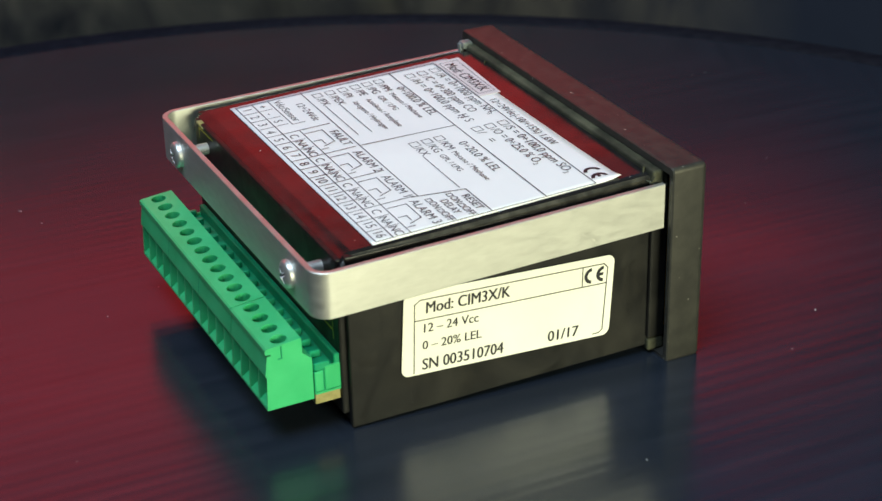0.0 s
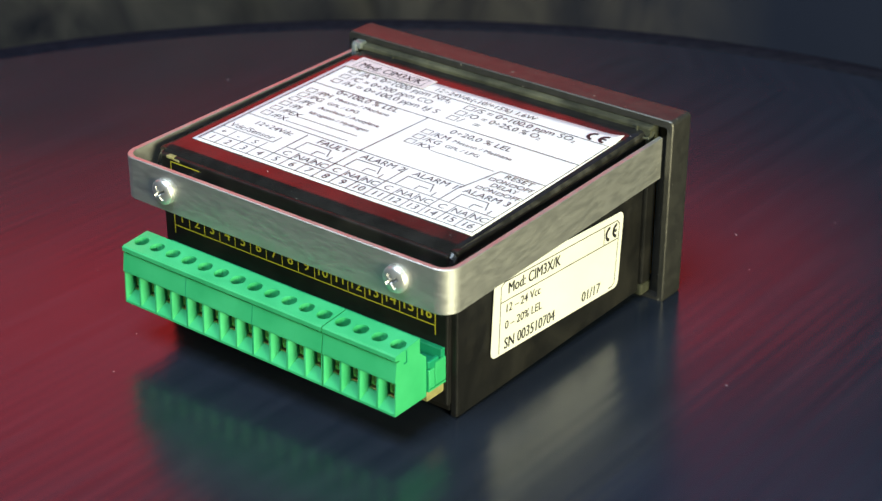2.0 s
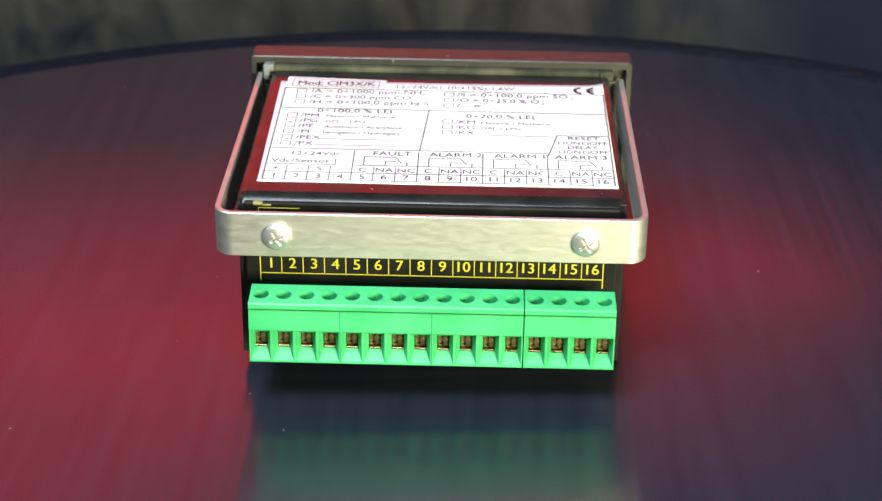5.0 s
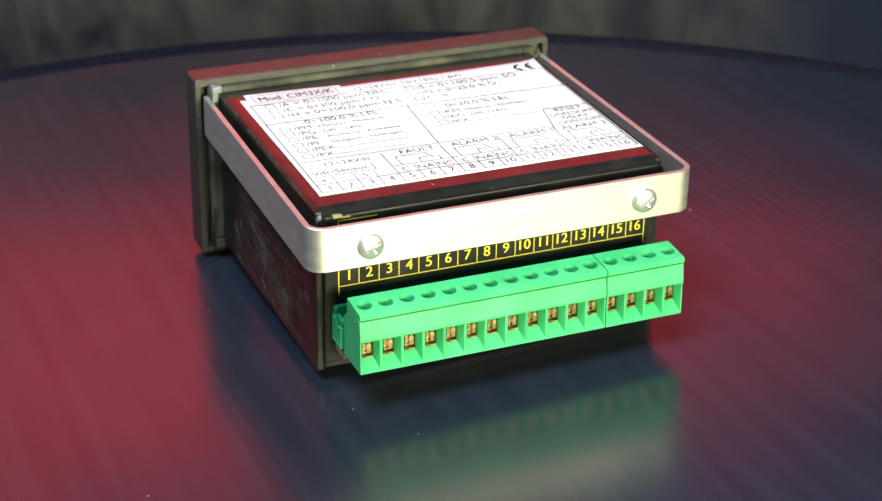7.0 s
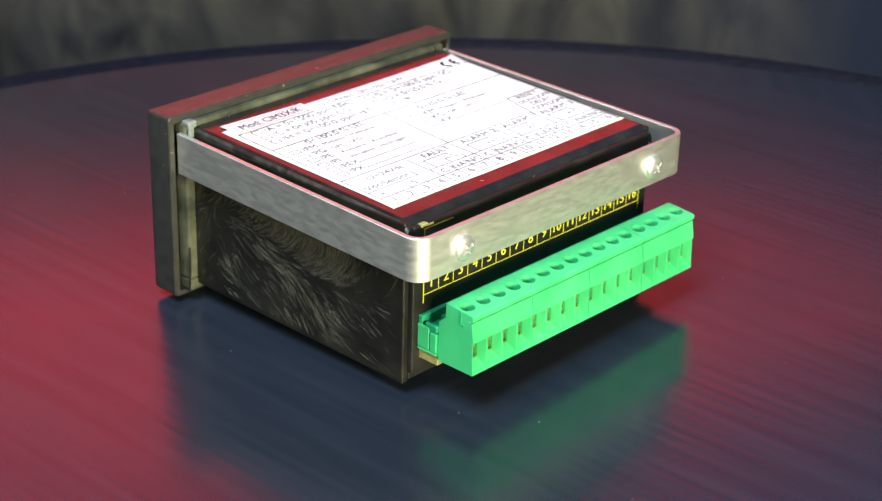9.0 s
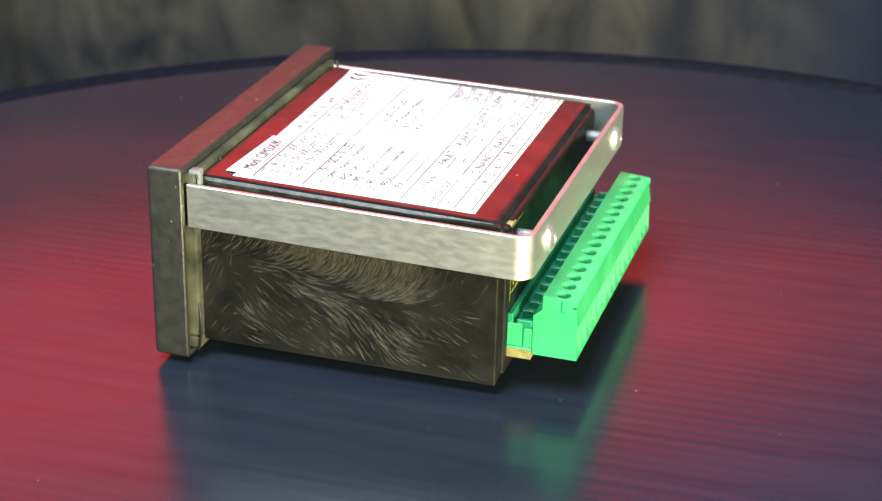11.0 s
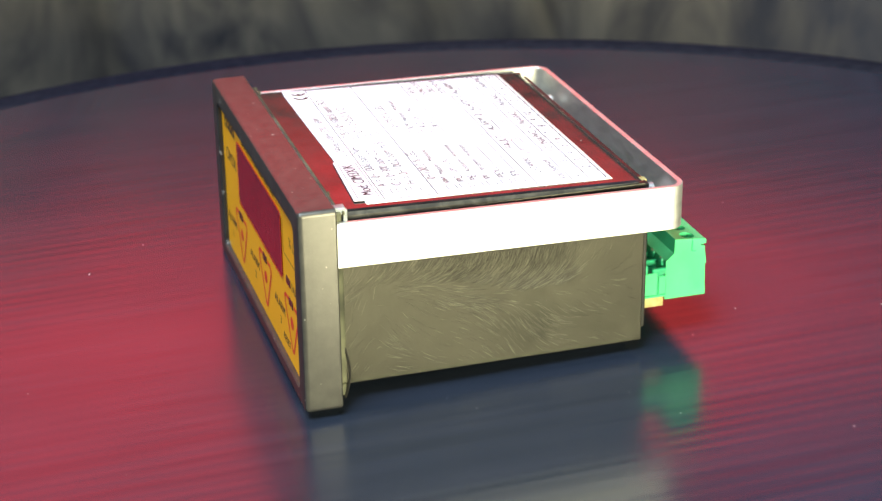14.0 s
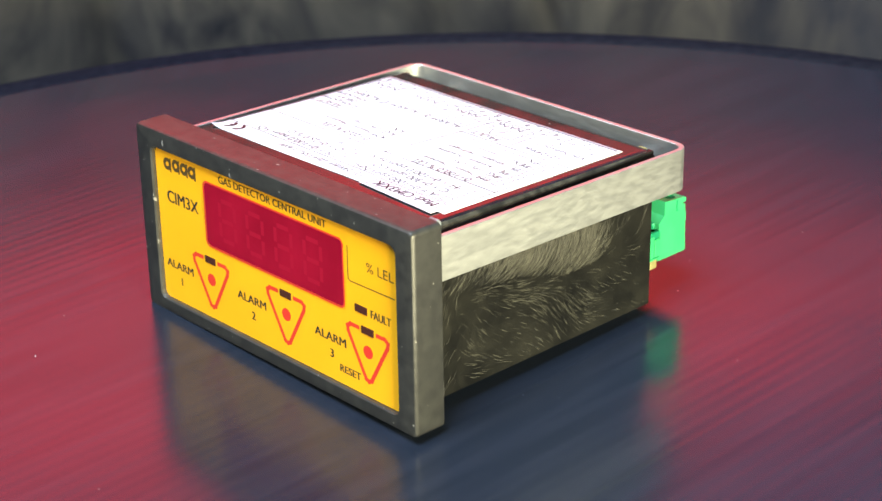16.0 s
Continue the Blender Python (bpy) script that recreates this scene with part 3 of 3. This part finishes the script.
def build_top_label(dev):
    bm = bmesh.new()
    nu, nv = 40, 30
    grid = []
    for j in range(nv + 1):
        row = []
        for i in range(nu + 1):
            a, b = i / nu, j / nv
            left, right = -38.2 - 0.5 * b, 42.7 - 0.5 * b
            u = left + (right - left) * a
            v = -74.0 + (57.6 + 0.9 * a) * b
            curl = max(0.0, (a - 0.955) / 0.045) * max(0.0, (b - 0.94) / 0.06)
            p = Vector(top_sheet(u, v, 0.6 * curl ** 1.5 + 0.05 * math.sin(9 * a + 5 * b)))
            row.append(bm.verts.new(p * MM))
        grid.append(row)
    for p, q in zip(grid, grid[1:]):
        for k in range(nu):
            bm.faces.new((p[k], p[k + 1], q[k + 1], q[k]))
    lab = part("top_label", bm, paper, dev, "white printed paper label with a curled corner", smooth=True)
    s = lab.modifiers.new("thickness", "SOLIDIFY")
    s.thickness = 0.0001
    D = 0.11
    bm = bmesh.new()

    def line(*pts, w=0.22):
        stroke(bm, [(-x, -y) for x, y in pts], w + 0.05, top_sheet, D)

    def box(x, y, s=2.3):
        stroke(bm, [(-x, -y), (-x + s, -y), (-x + s, -y + s * 0.9), (-x, -y + s * 0.9)], 0.2, top_sheet, D, True)

    L, R = 37.2, -42.0
    line((L, 20.9), (R, 21.6))
    line((L, 33.0), (R, 33.6))
    line((L, 56.3), (-27.4, 56.6), w=0.2)
    line((L, 64.9), (21.4, 64.9), (21.4, 61.8), w=0.18)
    line((17.0, 64.9), (R, 65.1), w=0.18)
    line((L, 68.9), (R, 69.1))
    line((L, 72.9), (R, 73.0))
    line((L, 20.9), (L, 72.9))
    line((R, 21.6), (R, 73.0))
    line((0.9, 33.2), (2.4, 56.4))
    line((-29.8, 46.4), (R, 46.4))
    line((-29.8, 46.4), (-27.4, 58.0))
    pitch = (L - R) / 16
    for k in range(1, 16):
        x = L - pitch * k
        line((x, 68.9), (x, 72.9), w=0.18)
        if k in (4, 7, 10, 13):
            line((x, 57.4), (x, 68.9), w=0.2)
        elif k > 4 or k < 4:
            line((x, 65.6), (x, 68.9), w=0.15)
    for g in range(4):
        x0 = L - pitch * (4.5 + 3 * g)
        line((x0, 64.6), (x0, 60.3), (x0 - 7.2, 60.3), (x0 - 8.6, 63.4), w=0.2)
        line((x0 - pitch, 64.4), (x0 - pitch, 62.6), (x0 - pitch - 2.4, 62.6), w=0.2)
        line((x0 - 2 * pitch, 64.6), (x0 - 2 * pitch, 63.0), w=0.2)
    for y in (23.6, 27.0, 30.3):
        box(34.0, y)
    for y in (24.3, 27.7, 31.0):
        box(-2.6, y)
    for y in (38.3, 41.4, 44.5, 47.8, 51.1, 54.4):
        box(35.0, y)
    for y in (40.6, 43.7, 46.8):
        box(-2.6, y)
    line((26, 50.9), (8, 51.0), w=0.15)
    line((27, 54.2), (8, 54.3), w=0.15)
    line((-10.6, 47.0), (-28.5, 47.2), w=0.15)
    for y in (51.2, 56.1):
        box(-30.0, y, 1.3)
        box(-35.6, y, 1.3)
    part("ruling", bm, label_ink, lab)

    def put(s, x, y, h, w=0.0, centre=False, bold=0.0):
        lettering(s, -x, -y, h, top_sheet, label_ink, lab, w, centre, bold, D)

    for k in range(16):
        put(str(k + 1), L - pitch * (k + 0.5), 72.0, 2.2, centre=True)
    for k, s in enumerate("+-S"):
        put(s, L - pitch * (k + 0.5), 68.1, 2.0, centre=True)
    for g in range(4):
        for k, s in enumerate(("C", "NA", "NC")):
            put(s, L - pitch * (4.5 + 3 * g + k), 68.2, 2.0, centre=True)
    put("Vdc/Sensor", 36.2, 64.0, 1.9, 13.6)
    put("12÷24Vdc", 31.7, 59.9, 1.8, 11.2)
    for s, x in (("FAULT", 8.6), ("ALARM 2", -6.0), ("ALARM 1", -20.7), ("ALARM 3", -34.9)):
        put(s, x, 59.4, 2.1, centre=True)
    for s, y, w in (("/A = 0÷1000 ppm NH", 23.6, 27.4), ("/C = 0÷300 ppm CO", 27.0, 25.0), ("/H = 0÷100,0 ppm H S", 30.3, 29.5)):
        put(s, 30.6, y, 2.2, w)
    put("3", 2.9, 24.1, 1.2)
    put("2", 4.6, 30.9, 1.2)
    for s, y, w in (("/S = 0÷100,0 ppm SO", 24.3, 27.6), ("/O = 0÷25,0 % O", 27.7, 20.4), ("/   =", 31.0, 6.0)):
        put(s, -5.6, y, 2.2, w)
    put("2", -33.6, 24.9, 1.2)
    put("2", -26.4, 28.3, 1.2)
    put("12÷24Vdc(-10/+15%) 1,6W", 9.4, 19.9, 1.9, 29.4)
    put("0÷100,0 % LEL", 28.0, 35.5, 2.1, 19.0)
    put("0÷20,0 % LEL", -8.1, 37.2, 2.1, 17.3)
    for s, t, y, w in (("/PM", "Metano / Methane", 38.4, 16.5), ("/PG", "GPL / LPG", 41.5, 9.5), ("/PE", "Acetilene / Acetylene", 44.6, 18.5), ("/PI", "Idrogeno / Hydrogen", 47.9, 18.0), ("/PEX", "", 51.2, 0), ("/PX", "", 54.5, 0)):
        put(s, 31.8, y, 2.0)
        if t:
            put(t, 25.6, y, 1.4, w)
    for s, t, y, w in (("/KM", "Metano / Methane", 40.7, 16.5), ("/KG", "GPL / LPG", 43.8, 9.5), ("/KX", "", 46.9, 0)):
        put(s, -5.5, y, 2.0)
        if t:
            put(t, -11.8, y, 1.4, w)
    put("RESET", -36.0, 48.7, 1.75, 7.4, True)
    put("DELAY", -35.6, 53.7, 1.75, 7.0, True)
    for y in (51.3, 56.2):
        put("ON", -31.7, y, 1.7, 3.2)
        put("OFF", -37.2, y, 1.7, 4.3)
    conformity_mark(lab, 36.6, -19.2, 4.0, lambda u, v, w: top_sheet(u, v, w + D))
    # model strip stuck over the label's upper corner
    bm = bmesh.new()
    prism(bm, [(-37.2, -20.6), (-12.4, -20.9), (-12.2, -15.4), (-37.0, -14.0)], top_sheet, 0.14, 0.24)
    strip = part("model_strip", bm, grey_paper, dev, "small greyish paper strip with the model name")
    lettering("Mod: CIM3X/K", -34.2, -19.3, 2.6, top_sheet, ink, strip, 19.3, bold=0.1, depth=0.29)
    bm = bmesh.new()
    stroke(bm, [(-35.6, -20.0), (-14.0, -20.3), (-13.8, -16.2), (-35.4, -15.2)], 0.15, top_sheet, 0.28, True)
    part("strip_border", bm, ink, strip)


def build_side_label(dev):
    bm = bmesh.new()
    prism(bm, round_rect(0, 0, 49.2, 18.9, 1.7), side_sheet, 0.0, 0.14)
    lab = part("side_label", bm, cream_paper, dev, "cream type label with rounded corners, slightly askew")
    S = 0.2

    def put(s, u, v, h, w, bold=0.0):
        lettering(s, u, v, h, side_sheet, ink, lab, w, False, bold, S)

    put("Mod: CIM3X/K", 5.0, 13.9, 2.5, 19.2, 0.16)
    put("12 – 24 Vcc", 4.7, 9.6, 1.95, 12.4, 0.09)
    put("0 – 20% LEL", 4.5, 5.7, 1.9, 13.5, 0.09)
    put("SN 003510704", 4.6, 1.0, 2.5, 18.7, 0.14)
    put("01/17", 34.0, 1.3, 2.4, 7.4, 0.14)
    bm = bmesh.new()
    stroke(bm, [(2.8, 0.6), (2.4, 16.2), (3.6, 17.1), (46.6, 17.2), (47.6, 16.2), (47.4, 1.6), (46.6, 0.9), (45.2, 0.8)], 0.22, side_sheet, S)
    stroke(bm, [(2.5, 12.5), (47.5, 12.6)], 0.22, side_sheet, S)
    stroke(bm, [(41.6, 12.6), (41.5, 17.2)], 0.22, side_sheet, S)
    part("label_frame", bm, ink, lab)
    conformity_mark(lab, 43.8, 14.9, 3.6, lambda u, v, w: side_sheet(u, v, w + 0.17))


def build_rear(dev, panel):
    bm = bmesh.new()
    L, pitch = -38.2, 76.6 / 16
    stroke(bm, [(L, 23.0), (L, 30.0)], 0.26, rear_sheet)
    stroke(bm, [(L + 16 * pitch, 22.8), (L + 16 * pitch, 30.0)], 0.26, rear_sheet)
    stroke(bm, [(L, 24.9), (L + 16 * pitch, 24.9)], 0.26, rear_sheet)
    stroke(bm, [(L, 30.0), (L + 16 * pitch, 30.0)], 0.26, rear_sheet)
    stroke(bm, [(L, 41.0), (L + 9, 41.0)], 0.26, rear_sheet)
    stroke(bm, [(L, 38.5), (L, 41.0)], 0.26, rear_sheet)
    for k in range(1, 16):
        stroke(bm, [(L + k * pitch, 24.9), (L + k * pitch, 30.0)], 0.22, rear_sheet)
    part("number_grid", bm, yellow_ink, panel)
    for k in range(16):
        lettering(str(k + 1), L + (k + 0.5) * pitch, 26.2, 2.45, rear_sheet, yellow_ink, panel, centre=True, bold=0.12, depth=0.04)


def build_bracket(dev):
    bm = bmesh.new()
    X, Y, r, t = 47.3, 89.3, 4.2, 1.3
    path = [(X - 0.6, 8.0)] + [(X - 0.6 + 0.1 * k, 8.0 + (Y - r - 8.0) * k / 6) for k in range(1, 6)]
    path += [(X - r + r * math.cos(radians(a)), Y - r + r * math.sin(radians(a))) for a in range(0, 91, 10)]
    path = path + [(x, Y) for x in (20, 0, -20)] + [(-x, y) for x, y in path[::-1]]
    n = len(path)
    cross = ((0, 0.15), (0.15, 0), (t - 0.15, 0), (t, 0.15), (t, 10.25), (t - 0.15, 10.4), (0.15, 10.4), (0, 10.25))
    rings = []
    for i, (x, y) in enumerate(path):
        ax, ay = path[max(i - 1, 0)]
        bx, by = path[min(i + 1, n - 1)]
        dx, dy = bx - ax, by - ay
        q = math.hypot(dx, dy)
        nx, ny = -dy / q, dx / q
        z0 = 33.6 - 0.0135 * (y - 8)
        rings.append([bm.verts.new(Vector((x + nx * c, y + ny * c, z0 + h)) * MM) for c, h in cross])
    for p, q in zip(rings, rings[1:]):
        for k in range(8):
            bm.faces.new((p[k], p[(k + 1) % 8], q[(k + 1) % 8], q[k]))
    bm.faces.new(rings[0])
    bm.faces.new(rings[-1])
    br = part("mounting_bracket", bm, zinc, dev, "bent zinc-plated steel strap round the case", smooth=True)
    for x in (33.4, -33.8):
        bm = bmesh.new()
        rings, N = [], 64
        for r in (3.05, 3.05, 2.95, 2.6, 2.2, 1.8, 1.4, 1.0, 0.7, 0.4, 0.15):
            h = 0.0 if len(rings) == 0 else (1.15 if len(rings) == 1 else 1.15 + 1.15 * math.sqrt(max(0, 1 - (r / 3.05) ** 2)))
            ring = []
            for k in range(N):
                a = 2 * math.pi * k / N
                c, s = r * math.cos(a), r * math.sin(a)
                c2, s2 = c * 0.86 - s * 0.5, c * 0.5 + s * 0.86
                hh = h - (0.7 if (min(abs(c2), abs(s2)) < 0.30 and r < 1.7) else 0.0)
                ring.append(bm.verts.new(Vector((x + c, 88.8 + hh, 37.5 + s)) * MM))
            rings.append(ring)
        for p, q in zip(rings, rings[1:]):
            for k in range(N):
                bm.faces.new((p[k], p[(k + 1) % N], q[(k + 1) % N], q[k]))
        bm.faces.new(rings[0])
        bm.faces.new(rings[-1])
        screw = part("screw", bm, bright_steel, dev, "cross-head steel screw", smooth=True)
        bm = bmesh.new()
        prof = []
        for k in range(14):
            prof += [(1.45, 81.9 + k * 0.36), (1.15, 82.08 + k * 0.36)]
        lathe(bm, prof, (x, 0, 37.5), "y", 16)
        part("thread", bm, bright_steel, screw)


PITCH, X0 = 5.0, 39.3


def build_plug(dev, first, count):
    """A pluggable screw terminal with real wire funnels and screw wells."""
    bm = bmesh.new()

    def V(x, y, z):
        return bm.verts.new(Vector((x, y, z)) * MM)

    def strip(a, b):
        for k in range(len(a) - 1):
            bm.faces.new((a[k], a[k + 1], b[k + 1], b[k]))

    gap = 0.13
    xs = [X0 - PITCH * (first + k) for k in range(count + 1)]
    xs[0] -= gap
    xs[-1] += gap
    for k in range(count):
        xa, xb = xs[k], xs[k + 1]
        xm = (xa + xb) / 2
        # wire funnel in the lower face
        outer = [(xa, 98.5, 11.2), (xb, 98.5, 11.2), (xb, 98.15, 19.1), (xa, 98.15, 19.1)]
        lip = [(xa - 0.28, 98.48, 11.7), (xb + 0.28, 98.48, 11.7), (xb + 0.28, 98.15, 18.85), (xa - 0.28, 98.15, 18.85)]
        neck = [(xm + 1.35, 96.3, 13.9), (xm - 1.35, 96.3, 13.9), (xm - 1.35, 96.3, 17.6), (xm + 1.35, 96.3, 17.6)]
        deep = [(xm + 1.35, 93.2, 13.9), (xm - 1.35, 93.2, 13.9), (xm - 1.35, 93.2, 17.6), (xm + 1.35, 93.2, 17.6)]
        loops = [[V(*p) for p in q] for q in (outer, lip, neck, deep)]
        for p, q in zip(loops, loops[1:]):
            for i in range(4):
                bm.faces.new((p[i], p[(i + 1) % 4], q[(i + 1) % 4], q[i]))
        bm.faces.new(loops[-1])
        # smooth upper face, ledge and top with a round screw well
        prof = [(98.15, 19.1), (98.45, 19.12), (98.45, 19.5), (97.85, 23.75), (97.0, 23.8), (97.0, 24.15), (98.2, 24.25), (98.2, 25.2), (97.8, 25.5)]
        strip([V(xa, y, z) for y, z in prof], [V(xb, y, z) for y, z in prof])
        N, r, cy = 24, 1.72, 94.3
        ring, sq = [], []
        for i in range(N):
            a = 2 * math.pi * i / N
            c, s = math.cos(a), math.sin(a)
            m = max(abs(c), abs(s))
            sx, sy = c / m, s / m
            px = xm + sx * (xa - xm)
            py = cy + (sy * 3.5 if sy > 0 else sy * 4.0)
            sq.append(V(px, py, 25.5 + (97.8 - py) * 0.09))
            ring.append(V(xm + c * r, cy + s * r, 25.5 + (97.8 - cy - s * r) * 0.09))
        low = [V(v.co.x / MM, v.co.y / MM, 19.4) for v in ring]
        for i in range(N):
            j = (i + 1) % N
            bm.faces.new((sq[i], sq[j], ring[j], ring[i]))
            bm.faces.new((ring[i], ring[j], low[j], low[i]))
        bm.faces.new(low)
        # back steps and underside
        prof = [(90.3, 26.175), (90.2, 22.6), (88.6, 21.2), (88.2, 20.9), (88.2, 11.2), (98.5, 11.2)]
        strip([V(xa, y, z) for y, z in prof], [V(xb, y, z) for y, z in prof])
    side = [(98.5, 11.2), (98.15, 19.1), (98.45, 19.12), (98.45, 19.5), (97.85, 23.75), (97.0, 23.8), (97.0, 24.15), (98.2, 24.25), (98.2, 25.2), (97.8, 25.5), (90.3, 26.175), (90.2, 22.6), (88.6, 21.2), (88.2, 20.9), (88.2, 11.2)]
    for x in (xs[0], xs[-1]):
        bm.faces.new([V(x, y, z) for y, z in side])
    bmesh.ops.remove_doubles(bm, verts=bm.verts[:], dist=0.00001)
    plug = part("terminal_plug", bm, green, dev, "%d-way bright green screw terminal plug" % count)
    return plug


def build_terminals(dev):
    plugs = [build_plug(dev, 0, 12), build_plug(dev, 12, 4)]
    clamp = screw = None
    for k in range(16):
        x = X0 - PITCH * (k + 0.5)
        plug = plugs[k >= 12]
        if clamp is None:
            bm = bmesh.new()
            rbox(bm, (-1.25, 93.4, 14.6), (1.25, 96.0, 17.5), 0.3, 1)
            rbox(bm, (-1.3, 95.0, 13.95), (1.3, 96.4, 14.35), 0.1, 1)
            clamp = part("wire_clamp", bm, brass, plug, "tarnished brass clamp")
            bm = bmesh.new()
            lathe(bm, [(1.6, 19.5), (1.6, 20.5), (1.3, 20.9), (0.02, 20.95)], (0, 94.3, 0), "z", 20)
            rbox(bm, (-1.3, 94.1, 20.8), (1.3, 94.5, 21.1), 0.05, 1)
            screw = part("clamp_screw", bm, dark_steel, plug, "slotted steel screw")
            a, b = clamp, screw
        else:
            a, b = new("wire_clamp", clamp.data), new("clamp_screw", screw.data)
            a["label"], b["label"] = "tarnished brass clamp", "slotted steel screw"
            a.parent = b.parent = plug
        a.location = b.location = (x * MM, 0, 0)
    # seams moulded between groups of four
    for k in (4, 8):
        bm = bmesh.new()
        x = X0 - PITCH * k
        prism(bm, [(98.52, 11.3), (98.2, 19.1), (98.5, 19.3), (97.9, 23.7), (97.6, 23.7), (97.9, 11.3)], lambda u, v, w: (w, u, v), x - 0.09, x + 0.09)
        part("seam", bm, header_green, plugs[0])
    # latch slits on the two outer ends
    for x, plug in ((X0 - 0.02, plugs[0]), (X0 - 16 * PITCH + 0.02, plugs[1])):
        bm = bmesh.new()
        rbox(bm, (x - 0.09, 94.6, 22.6), (x + 0.09, 94.85, 25.5), 0)
        rbox(bm, (x - 0.09, 94.85, 22.6), (x + 0.09, 95.6, 22.8), 0)
        part("end_slit", bm, header_green, plug)
    # fixed header behind the plugs
    bm = bmesh.new()
    xl, xr = X0 + 0.3, X0 - 16 * PITCH - 0.3
    prism(bm, [(82.3, 12.3), (88.1, 12.3), (88.1, 17.4), (87.2, 17.9), (82.3, 18.0)], lambda u, v, w: (w, u, v), xr, xl)
    for k in range(17):
        x = X0 - PITCH * k
        rbox(bm, (x - 0.5, 84.6, 17.9), (x + 0.5, 88.1, 19.6), 0.2, 1)
    rbox(bm, (xr, 82.3, 17.9), (xl, 83.6, 20.6), 0.2, 1)
    header = part("terminal_header", bm, header_green, dev, "darker green fixed terminal header")
    for x in (xl + 0.02, xr - 0.02):
        bm = bmesh.new()
        rbox(bm, (x - 0.3, 82.4, 13.0), (x + 0.3, 85.9, 18.6), 0.15, 1)
        rbox(bm, (x - 0.3, 86.2, 13.0), (x + 0.3, 88.1, 17.6), 0.15, 1)
        rbox(bm, (x - 0.3, 82.4, 12.3), (x + 0.3, 88.1, 12.8), 0.1, 1)
        part("header_cheek", bm, green, header, "bright green end cheek")
    for k in range(16):
        x = X0 - PITCH * (k + 0.5)
        bm = bmesh.new()
        rbox(bm, (x - 1.0, 87.6, 19.0), (x + 1.0, 90.1, 21.0), 0.5, 2)
        part("latch", bm, header_green, header)
    bm = bmesh.new()
    rbox(bm, (xr + 0.5, 82.2, 9.6), (xl - 0.5, 87.9, 12.2), 0.1, 1)
    part("circuit_board", bm, pcb, dev, "thin yellow-brown circuit board edge")


def build_instrument():
    dev = new("panel_meter")
    tagged(dev, "black panel instrument with yellow front and green terminals on a turntable", "instrument")
    build_case(dev)
    build_front(dev)
    build_top_label(dev)
    build_side_label(dev)
    panel = [c for c in dev.children if c.name.startswith("rear_panel")][0]
    build_rear(dev, panel)
    build_bracket(dev)
    build_terminals(dev)
    return dev


build_room()
build_backdrop()
build_table()
turntable = build_turntable()
instrument = build_instrument()


def motions():
    seat = pose(0, 0, -0.00152) @ pose(0, 0, 0, 0, -1.434, 0) @ pose(0, 0, 0, -1.297, 0, 0) @ pose(-0.01668, -0.05504, 0)
    walk(turntable, [(t, pose(0, 0, 0, 0, 0, a)) for t, a in SPIN])
    walk(instrument, [(t, pose(0, 0, 0, 0, 0, a) @ seat) for t, a in SPIN])


motions()
